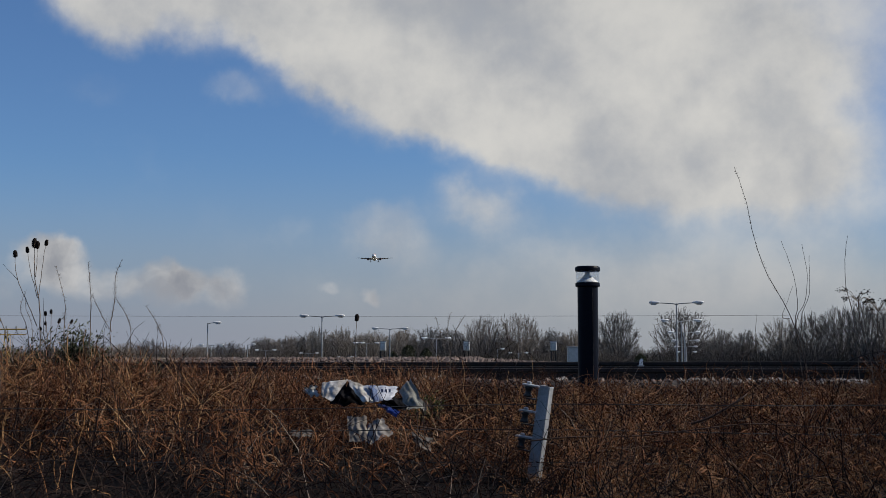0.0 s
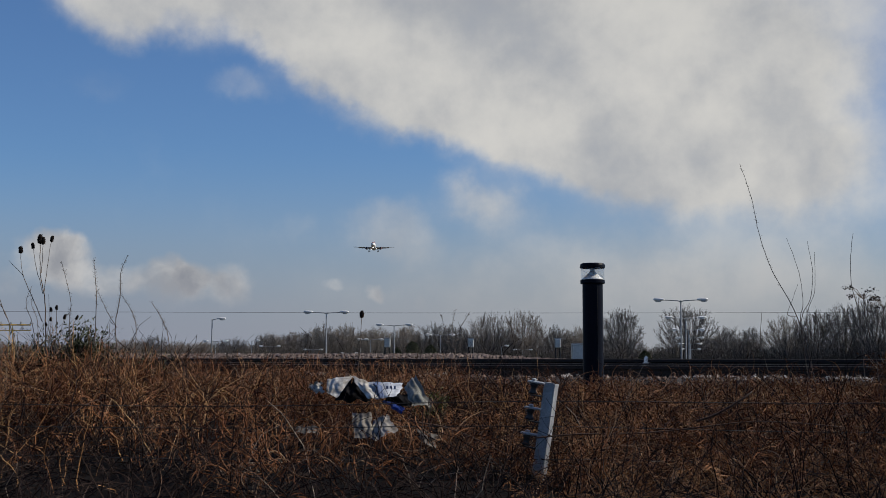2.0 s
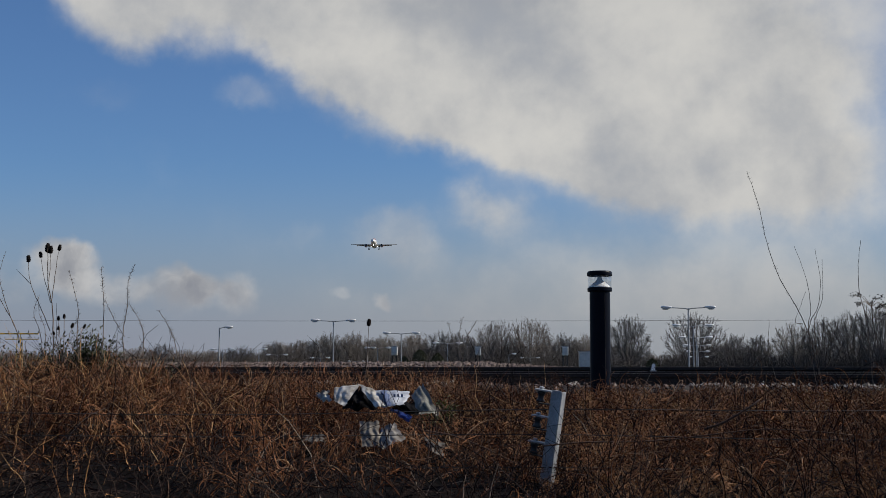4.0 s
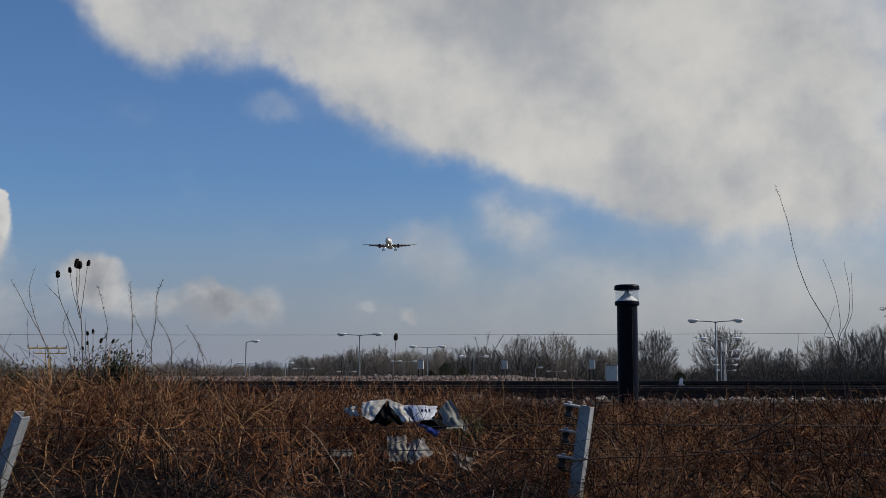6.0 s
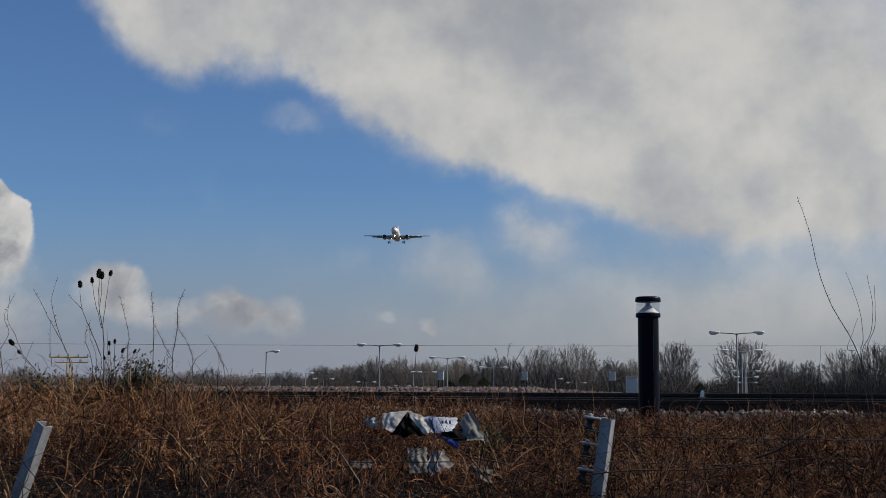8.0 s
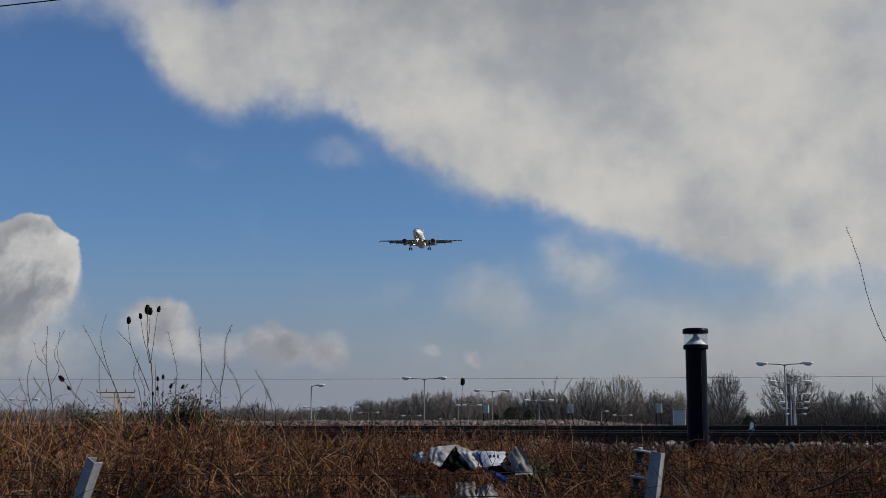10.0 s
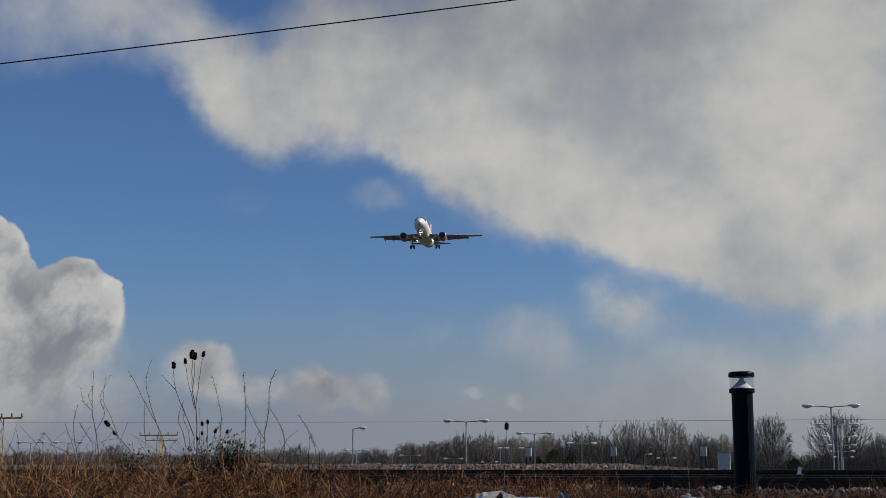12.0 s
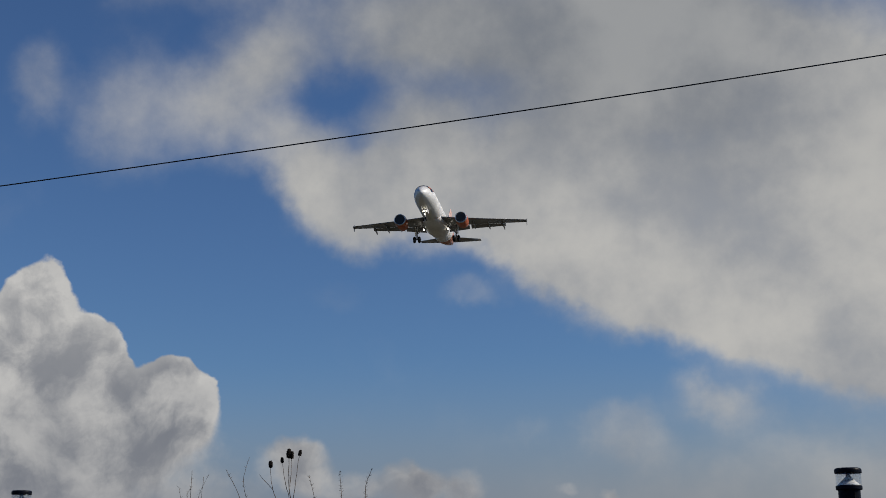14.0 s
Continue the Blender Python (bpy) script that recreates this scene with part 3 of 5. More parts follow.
# ---- wire fence ----
def build_post(lean_x, name="fence_post"):
    p = thing(name, "leaning galvanised steel angle fence post with wire insulators", "fence post", group="fence posts")
    prof = [(0, 0), (0.052, 0), (0.052, 0.006), (0.006, 0.006), (0.006, 0.05), (0, 0.05)]
    s = Shape().rings([[(a, b, z) for a, b in prof] for z in (-0.5, 0.0, 0.3, 0.597, 0.6)])
    part("angle_bar", s.moved(Matrix.Translation((-0.035, 0, 0)) @ Matrix.Rotation(radians(-12), 4, "Z")), GALV, p)
    part("side_flange", Shape().box(0.0165, -0.010, -0.5, 0.022, 0.045, 0.597, 0.001), GALV, p)
    return p


def insulator(parent, z):
    part("bracket", Shape().box(-0.112, -0.018, z + 0.028, -0.030, 0.026, z + 0.036, 0.002), GALV, parent)
    part("bracket", Shape().box(-0.092, -0.010, z - 0.032, -0.030, 0.018, z - 0.026, 0.002), WIRE, parent)
    ins = part("insulator", Shape().lathe([(0.006, -0.024), (0.019, -0.022), (0.021, -0.016), (0.015, -0.010), (0.013, 0.0), (0.015, 0.012), (0.021, 0.018), (0.019, 0.024), (0.006, 0.027)], 18,
                                          (-0.085, 0.006, z)), WIRE, parent, "weathered dark insulator", True)
    part("bolt", Shape().lathe([(0.012, 0.0365), (0.012, 0.046), (0.005, 0.049)], 6, (-0.085, 0.006, z)), GALV, ins)


POST_Y = 6.0
post = build_post(0)
post.matrix_basis = pose(0.430, POST_Y, 0.90, 0, 8.5, -24)
for z in (0.56, 0.44, 0.32):
    insulator(post, z)
post_two = build_post(0)
post_two.matrix_basis = pose(-2.19, POST_Y - 0.3, 0.92, 4, 25.0, -22)

WIRE_HEIGHTS = (1.405, 1.285, 1.155, 1.03, 0.92)


def build_wires():
    for k, z in enumerate(WIRE_HEIGHTS):
        s = Shape()
        pts = []
        for i in range(97):
            x = -9 + 18 * i / 96
            sag = 0.014 * math.sin((x - 0.4) / 2.8 * math.pi) ** 2
            pts.append((x, POST_Y - 0.012 + 0.004 * math.sin(3 * x + k), z - sag + 0.012 * math.sin(0.7 * x + 2 * k)))
        s.tube(pts, [0.0022] * len(pts), 5)
        tagged(part("fence_wire", s, WIRE), "thin rusty strand of fence wire", "wire", group="fence wires")


build_wires()


# ---- dead growth on the bank ----
def low_growth(x, y):
    """The growth is short along the top of the bank and flattened round the sacks."""
    k = 1.0
    right = min(max((x + 2.2) / 1.4, 0.0), 1.0)
    k *= 1 - right * 0.40 * min(max((y - 6.8) / 2.0, 0.0), 1.0)
    if x > 0.2 and y > 7.6:
        k *= 0.72
    if -0.75 < x < 0.0 and 5.9 < y < 7.0:
        k *= 0.5
    if 0.25 < x < 0.62 and 4.9 < y < 6.0:
        k *= 0.55
    return k


def grassy(x, y):
    """Grass and bracken leave gaps of bare, shade-darkened bramble, more so low on the bank."""
    return noise.noise(Vector((x * 1.3, y * 1.3, 17.0))) + (y - 6.2) * 0.45 + 0.26 * min(max(x, -1.4), 1) > -0.02


def strands(name, count, seed, mat, label, length, radius, x_range, y_range, droop, stand, sides=3, tall_left=0.0):
    """Many dead stems, each bent over; one mesh."""
    r = random.Random(seed)
    s = Shape()
    for _ in range(count):
        x, y = r.uniform(*x_range), r.uniform(*y_range)
        if abs(x) > 0.42 * y + 0.8 or (mat is STRAW and not grassy(x, y)):
            continue
        z = bank(x, y)
        clump = 0.55 + 0.75 * (0.5 + 0.5 * noise.noise(Vector((x * 1.1, y * 1.1, seed))))
        n = length * r.uniform(0.45, 1.2) * clump * low_growth(x, y)
        if tall_left:
            n *= 1 + tall_left * min(max((-x - 1.5) / 2.5, 0), 1)
        w = r.uniform(0, 2 * math.pi)
        up = r.uniform(*stand)
        d = Vector((math.cos(w) * (1 - up), math.sin(w) * (1 - up), up)).normalized()
        p = Vector((x, y, z - 0.02))
        pts, rad = [p.copy()], [radius * r.uniform(0.7, 1.3)]
        segs = 6
        bend = Vector((r.gauss(0, 1), r.gauss(0, 1), r.gauss(-0.4, 0.6) - droop)).normalized() * r.uniform(0.15, 0.75)
        for k in range(segs):
            d = (d + bend * 0.5 + Vector((r.gauss(0, 0.26), r.gauss(0, 0.26), r.gauss(0, 0.22)))).normalized()
            p = p + d * n / segs
            floor = bank(p.x, p.y) + 0.005
            if p.z < floor:
                p.z = floor + r.uniform(0, 0.03)
            pts.append(p.copy())
            rad.append(rad[0] * (1 - 0.13 * (k + 1)) + 0.0003)
        s.tube(pts, rad, sides, caps=False)
    return tagged(part(name, s, mat), label, "dead grass", kind="stuff")


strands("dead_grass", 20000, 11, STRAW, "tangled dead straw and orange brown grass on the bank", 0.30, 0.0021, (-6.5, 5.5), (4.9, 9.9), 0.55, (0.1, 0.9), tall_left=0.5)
strands("bramble_stems", 14000, 12, SHADED_BRAMBLE, "tangled bramble stems on the bank, coloured near black for deep shade", 0.62, 0.0028, (-6.5, 5.5), (3.8, 9.6), 0.6, (0.2, 0.9))
strands("rust_grass", 11000, 16, RUST, "rust brown dead grass and bracken stalks on the bank", 0.26, 0.0021, (0.3, 4.6), (5.0, 9.4), 0.5, (0.15, 0.95))
strands("top_grass", 4200, 15, GOLD, "dry golden brown grass along the top of the bank", 0.17, 0.0019, (-5.0, 4.6), (7.6, 9.9), 0.5, (0.2, 0.95))
strands("pale_canes", 330, 14, PALE, "thin pale grey dead canes arching through the growth", 0.46, 0.0030, (-5.0, 4.5), (4.3, 8.0), 0.7, (0.2, 0.9))
strands("pale_stems", 2100, 13, GOLD, "pale upright dead stems standing in the growth", 0.42, 0.003, (-6.0, 5.0), (6.9, 9.8), -0.3, (0.8, 1.0), tall_left=0.45)

strands("scrub_stems", 900, 19, GOLD, "light brown upright scrub stems at the top of the bank", 0.46, 0.0028, (2.35, 4.2), (7.6, 9.2), -0.2, (0.7, 1.0))
strands("tall_stems", 400, 20, GOLD, "tall pale upright dead stems in front of the railway", 0.42, 0.0026, (-4.6, -1.1), (5.6, 8.6), -0.2, (0.75, 1.0))


def build_curls():
    """Dead fronds and tendrils curled into hooks, in tufts."""
    r = random.Random(23)
    s = Shape()
    for _ in range(2700):
        tx, ty = r.uniform(-6, 5), 4.9 + 4.9 * r.random() ** 0.85
        if abs(tx) > 0.42 * ty + 0.6 or noise.noise(Vector((tx * 0.9, ty * 0.9, 31.0))) + (ty - 6.5) * 0.16 < -0.06 or (tx > 0.2 and ty > 8.5):
            continue
        lean = r.uniform(0, 6.28)
        for _ in range(r.randint(6, 12)):
            x, y = tx + r.gauss(0, 0.09), ty + r.gauss(0, 0.09)
            p = Vector((x, y, bank(x, y) + r.uniform(0.02, 0.24) * low_growth(x, y)))
            w = lean + r.gauss(0, 0.7)
            d = Vector((math.cos(w) * 0.7, math.sin(w) * 0.7, r.uniform(-0.2, 0.9))).normalized()
            axis = d.cross(Vector((r.gauss(0, 0.5), r.gauss(0, 0.5), 1))).normalized() * r.choice((-1, 1))
            step, turn = r.uniform(0.012, 0.034), r.uniform(0.12, 0.6)
            pts, rad = [p.copy()], [r.uniform(0.0014, 0.0036)]
            for k in range(7):
                d = (Matrix.Rotation(turn * (0.4 + 0.16 * k), 3, axis) @ d).normalized()
                p = p + d * step
                pts.append(p.copy())
                rad.append(rad[0] * (1 - 0.09 * k))
            s.tube(pts, rad, 3, caps=False)
    tagged(part("curled_fronds", s, CURL), "curled rusty dead fronds and tendrils in tufts on the bank", "bracken", kind="stuff")


build_curls()


def build_bracken():
    r = random.Random(21)
    s = Shape()
    for _ in range(2600):
        x, y = r.uniform(-6, 5), r.uniform(5.0, 9.6)
        if abs(x) > 0.42 * y + 0.8 or not grassy(x, y):
            continue
        p = Vector((x, y, bank(x, y) + r.uniform(0.02, 0.20) * low_growth(x, y)))
        w = r.uniform(0, 2 * math.pi)
        d = Vector((math.cos(w), math.sin(w), r.uniform(-0.1, 0.9))).normalized()
        side = d.cross(Vector((0, 0, 1))).normalized()
        n = r.uniform(0.14, 0.34) * (0.4 + 0.6 * low_growth(x, y))
        steps = 11
        for k in range(steps):
            d = (d + Vector((r.gauss(0, 0.06), r.gauss(0, 0.06), -0.13))).normalized()
            q = p + d * n / steps
            w0 = n * 0.26 * (1 - k / steps) * r.uniform(0.6, 1.1) + 0.006
            for sg in (-1, 1):
                tip = q + side * sg * w0 + Vector((r.gauss(0, 0.012), r.gauss(0, 0.012), -w0 * r.uniform(0.2, 1.0)))
                mid = (q + tip) / 2 + Vector((r.gauss(0, 0.006), r.gauss(0, 0.006), 0.008))
                e = d * 0.0032
                s.quad(q - e, mid - e * 1.3, tip, mid + e * 1.3)
            s.quad(p - side * 0.0016, p + side * 0.0016, q + side * 0.0014, q - side * 0.0014)
            p = q
    tagged(part("dead_bracken", s, BRACKEN), "curled rust brown dead bracken fronds on the bank", "bracken", kind="stuff")


build_bracken()


def smooth_line(points, y, r, sway=0.02):
    """A bent stem through a few knots of an upright plane, with a little sway in depth."""
    k = [Vector((x, y, z)) for x, z in points]
    k = [k[0] * 2 - k[1]] + k + [k[-1] * 2 - k[-2]]
    ph, out = r.uniform(0, 6), []
    for i in range(1, len(k) - 2):
        for j in range(5):
            q = j / 5
            p = 0.5 * (2 * k[i] + (k[i + 1] - k[i - 1]) * q + (2 * k[i - 1] - 5 * k[i] + 4 * k[i + 1] - k[i + 2]) * q * q + (3 * k[i] - k[i - 1] - 3 * k[i + 1] + k[i + 2]) * q ** 3)
            out.append(p)
    out.append(k[-2])
    n = len(out)
    return [p + Vector((r.gauss(0, 0.0012), sway * math.sin(ph + 3 * i / n) * i / n, 0)) for i, p in enumerate(out)]


def to_ground(line, points, y):
    """The first stem of a plant goes on down to the earth."""
    x = points[0][0]
    return [Vector((x, y, min(bank(x, y) - 0.02, line[0].z - 0.02)))] + line


def build_teasel(y, stems):
    """A dead teasel: branching stems with spiny oval heads. stems: radius, head length, knots."""
    r = random.Random(int(abs(stems[0][2][0][0]) * 1000))
    t = thing("teasel", "dry brown teasel with dark oval seed heads", "teasel", group="teasels")
    for k, (rad, head, points) in enumerate(stems):
        line = smooth_line(points, y, r)
        if points[0][1] < 1.55:
            line = to_ground(line, points, y)
        n = len(line)
        stem = part("stem", Shape().tube(line, [rad * (1 - 0.5 * i / n) for i in range(n)], 5), TWIG, t)
        if not head:
            continue
        tip = line[-1]
        up = (line[-1] - line[-3]).normalized()
        turn = Vector((0, 0, 1)).rotation_difference(up).to_matrix()
        a, b = head * 0.27, head
        s = Shape().lathe([(a * 0.3, 0), (a * 0.85, b * 0.15), (a, b * 0.4), (a * 0.92, b * 0.7), (a * 0.55, b * 0.93), (a * 0.1, b)], 12)
        for _ in range(80):
            w, q = r.uniform(0, 6.28), r.uniform(0.05, 0.98)
            rr = a * (1 - abs(q - 0.45) ** 2 * 2)
            c = Vector((rr * math.cos(w), rr * math.sin(w), b * q))
            s.tube([c, c + Vector((math.cos(w), math.sin(w), 0.8)) * head * 0.06], [0.0012, 0.0003], 3, caps=False)
        part("seed_head", s.moved(Matrix.Translation(tip) @ turn.to_4x4()), SEED, t, "dark spiny seed head")
        for i in range(4):
            w = i * 1.57 + r.random()
            side = turn @ Vector((math.cos(w), math.sin(w), 0.3))
            part("bract", Shape().tube([tip, tip + side * head * 0.28, tip + side * head * 0.3 + up * head * 0.3], [0.0012, 0.0009, 0.0004], 3), TWIG, stem)
    return t


def build_weed(y, stems):
    """A tall thin dry weed. stems: radius, how spiny (0 bare to 3), knots."""
    r = random.Random(int(abs(stems[0][2][0][0]) * 1000))
    t = thing("dry_weed", "tall thin dry weed stalk with %s" % ("tiny side spikes" if stems[0][1] else "bare shoots"), "weed", group="dry weeds")
    for k, (rad, spiny, points) in enumerate(stems):
        line = smooth_line(points, y, r)
        if points[0][1] < 1.55:
            line = to_ground(line, points, y)
        n = len(line)
        s = Shape().tube(line, [max(rad * (1 - 0.62 * i / n), 0.0011) for i in range(n)], 5)
        for _ in range(int(spiny * n * 1.1)):
            q = r.uniform(0.3, 0.995) * (n - 1)
            p = line[int(q)].lerp(line[int(q) + 1], q - int(q))
            w = r.choice((0, math.pi)) + r.gauss(0, 0.5)
            s.tube([p, p + Vector((math.cos(w), math.sin(w), r.uniform(0.2, 0.9))) * r.uniform(0.008, 0.018)], [0.0009, 0.0005], 3, caps=False)
        part("main_stem" if k == 0 else "side_shoot", s, TWIG, t)
    return t


build_teasel(8.0, [
        (0.0042, 0.062, [(-2.445, 1.635), (-2.461, 1.955), (-2.488, 2.118), (-2.498, 2.314)]),
        (0.003, 0.048, [(-2.472, 1.827), (-2.537, 1.980), (-2.601, 2.118), (-2.626, 2.256)]),
        (0.0025, 0.04, [(-2.476, 2.004), (-2.513, 2.150), (-2.544, 2.285)]),
        (0.0025, 0.04, [(-2.471, 2.004), (-2.451, 2.166), (-2.429, 2.326)]),
        (0.002, 0, [(-2.601, 2.118), (-2.644, 2.164), (-2.693, 2.214)]),
        (0.0025, 0.05, [(-2.487, 2.134), (-2.487, 2.232), (-2.484, 2.310)])])
build_teasel(8.0, [
        (0.003, 0.03, [(-2.392, 1.635), (-2.386, 1.762), (-2.393, 1.904)]),
        (0.0025, 0.03, [(-2.392, 1.635), (-2.405, 1.762), (-2.415, 1.891)]),
        (0.0025, 0.035, [(-2.382, 1.635), (-2.355, 1.762), (-2.341, 1.845)]),
        (0.0025, 0.03, [(-2.372, 1.635), (-2.297, 1.762), (-2.263, 1.842)]),
        (0.002, 0.028, [(-2.409, 1.635), (-2.422, 1.746), (-2.427, 1.833)]),
        (0.002, 0.026, [(-2.425, 1.635), (-2.438, 1.730), (-2.444, 1.801)])])
build_teasel(8.0, [
        (0.0035, 0.05, [(-2.688, 1.547), (-2.818, 1.667), (-2.933, 1.795), (-3.030, 1.893)]),
        (0.002, 0.035, [(-2.897, 1.755), (-2.959, 1.804), (-2.990, 1.838)]),
        (0.002, 0, [(-2.968, 1.831), (-3.025, 1.958), (-3.071, 2.056), (-3.061, 2.203)])])
build_weed(8.0, [
        (0.0035, 1, [(-3.079, 1.602), (-3.107, 1.828), (-3.142, 1.991), (-3.145, 2.245)]),
        (0.002, 1, [(-3.141, 1.983), (-3.207, 2.048), (-3.227, 2.139)]),
        (0.002, 1, [(-3.112, 1.869), (-3.063, 1.974), (-3.094, 2.072), (-3.033, 2.219)]),
        (0.0015, 1, [(-3.139, 2.007), (-3.175, 2.089), (-3.149, 2.146)]),
        (0.0015, 1, [(-3.100, 1.763), (-3.171, 1.836), (-3.226, 1.918)])])
build_weed(8.05, [
        (0.003, 1, [(-3.229, 1.635), (-3.276, 1.812), (-3.292, 1.926), (-3.271, 2.032)]),
        (0.0018, 1, [(-3.271, 1.796), (-3.325, 1.845), (-3.346, 1.918)]),
        (0.0018, 1, [(-3.260, 1.748), (-3.214, 1.828), (-3.183, 1.893)])])
build_weed(8.1, [
        (0.0034, 1, [(-2.649, 1.603), (-2.725, 1.851), (-2.833, 2.038), (-2.949, 2.255)]),
        (0.0026, 1, [(-2.730, 1.859), (-2.790, 2.014), (-2.831, 2.185), (-2.802, 2.336)]),
        (0.002, 1, [(-2.817, 1.763), (-2.837, 1.908), (-2.834, 2.055)])])
build_weed(8.0, [
        (0.003, 3, [(-2.293, 1.650), (-2.303, 1.842), (-2.300, 1.971), (-2.364, 2.206)])])
build_weed(8.0, [
        (0.0032, 3, [(-2.146, 1.682), (-2.142, 1.954), (-2.154, 2.099), (-2.169, 2.229)]),
        (0.0025, 3, [(-2.010, 1.793), (-2.069, 1.890), (-2.142, 2.027)])])
build_weed(8.0, [
        (0.0034, 3, [(-2.005, 1.650), (-2.018, 1.817), (-1.992, 2.002), (-1.992, 2.131), (-1.951, 2.244)]),
        (0.0026, 3, [(-1.891, 1.650), (-1.889, 1.793), (-1.917, 1.892), (-1.989, 1.998)])])
build_weed(8.0, [
        (0.0026, 3, [(-1.670, 1.635), (-1.702, 1.777), (-1.748, 1.873), (-1.803, 1.956)])])
build_weed(8.15, [
        (0.0026, 1, [(-2.558, 1.635), (-2.582, 1.827), (-2.623, 1.940), (-2.590, 2.061)]),
        (0.002, 1, [(-2.538, 1.635), (-2.552, 1.843), (-2.586, 1.940), (-2.600, 2.053)]),
        (0.0018, 1, [(-2.659, 1.667), (-2.676, 1.747), (-2.640, 1.811)])])
build_weed(8.1, [
        (0.0026, 1, [(-3.397, 1.602), (-3.413, 1.732), (-3.496, 1.845), (-3.530, 1.842)]),
        (0.0022, 1, [(-3.585, 1.602), (-3.560, 1.764), (-3.496, 1.858)])])
build_weed(8.2, [
        (0.0032, 2, [(2.377, 1.470), (2.277, 1.864), (2.122, 2.158), (2.036, 2.401), (1.987, 2.645), (1.919, 2.860)]),
        (0.002, 0, [(2.261, 1.881), (2.209, 1.890), (2.232, 1.959), (2.284, 2.088)])])
build_weed(8.2, [
        (0.0028, 0, [(2.335, 1.470), (2.290, 1.830), (2.306, 1.967), (2.286, 2.157), (2.214, 2.380)]),
        (0.0028, 0, [(2.335, 1.470), (2.297, 1.847), (2.353, 1.985), (2.372, 2.157), (2.345, 2.360)]),
        (0.0026, 0, [(2.369, 1.470), (2.332, 1.864), (2.385, 2.036), (2.386, 2.291)])])
build_weed(8.2, [
        (0.0034, 0, [(2.694, 1.470), (2.681, 1.709), (2.660, 1.915), (2.621, 2.088), (2.616, 2.261), (2.635, 2.412)]),
        (0.0022, 0, [(2.683, 1.658), (2.619, 1.795), (2.571, 1.933)])])
build_weed(8.2, [
        (0.0022, 0, [(2.095, 1.470), (2.036, 1.710), (2.043, 1.912)])])
build_teasel(9.3, [(0.0035, 0.055, [(-0.60, 1.40), (-0.585, 1.66), (-0.573, 1.90)]), (0.0025, 0.04, [(-0.60, 1.40), (-0.615, 1.50), (-0.62, 1.57)])])
build_weed(9.0, [(0.003, 3, [(0.12, 1.35), (0.10, 1.62), (0.13, 1.80), (0.20, 1.93)]), (0.002, 3, [(0.11, 1.60), (0.04, 1.78), (0.0, 1.92)]), (0.002, 3, [(0.11, 1.55), (0.20, 1.68), (0.26, 1.82)]), (0.002, 3, [(0.10, 1.66), (0.08, 1.82), (0.10, 1.95)])])


def build_cane(y, rad, points):
    """A long bent cane lying over the growth."""
    r = random.Random(int(points[0][1] * 999))
    line = smooth_line(points, y, r, 0.05)
    tagged(part("fallen_cane", Shape().tube(line, [rad * (1 - 0.4 * i / len(line)) for i in range(len(line))], 6), BRAMBLE_CANE, smooth=True), "long brown bent cane lying over the dead growth", "cane", group="fallen canes")


build_cane(5.9, 0.0038, [(0.429, 1.246), (0.619, 1.263), (0.923, 1.269), (1.177, 1.296), (1.404, 1.322), (1.605, 1.318), (1.830, 1.299)])
build_cane(5.9, 0.0065, [(1.165, 1.323), (1.254, 1.356), (1.356, 1.417), (1.418, 1.458)])
build_cane(5.9, 0.0040, [(-0.120, 1.317), (0.033, 1.290), (0.186, 1.230), (0.313, 1.168)])


def build_umbel(x, y, top_x, top_z, seed):
    """A dead umbel: rays at the top of a stalk, each with a dark clump of seeds."""
    r = random.Random(seed)
    foot = Vector((x, y, bank(x, y)))
    t = thing("dry_umbel", "dead umbel plant with dark clumped seeds on a thin stalk", "weed", Matrix.Translation(foot), group="dry weeds")
    top = Vector((top_x - x, 0, top_z - foot.z))
    pts = [Vector((0, 0, 0)), top * 0.4 + Vector((0.02, 0, 0)), top * 0.8 + Vector((-0.01, 0, 0)), top]
    part("main_stem", Shape().tube(pts, [0.004, 0.0035, 0.003, 0.0022], 5), TWIG, t)
    for k in range(9):
        w = 2 * math.pi * k / 9 + r.random()
        n = r.uniform(0.05, 0.11)
        e = top + Vector((math.cos(w) * n, math.sin(w) * n, r.uniform(-0.02, 0.05)))
        ray = part("ray", Shape().tube([top - Vector((0, 0, 0.03)), (top + e) / 2 + Vector((0, 0, 0.008)), e], [0.0018, 0.0014, 0.001], 4), TWIG, t)
        s = Shape()
        for _ in range(16):
            c = e + Vector((r.gauss(0, 0.012), r.gauss(0, 0.012), r.gauss(0, 0.008)))
            lump(s, c, r.uniform(0.003, 0.006), r)
        part("seed_clump", s, SEED, ray)
    return t


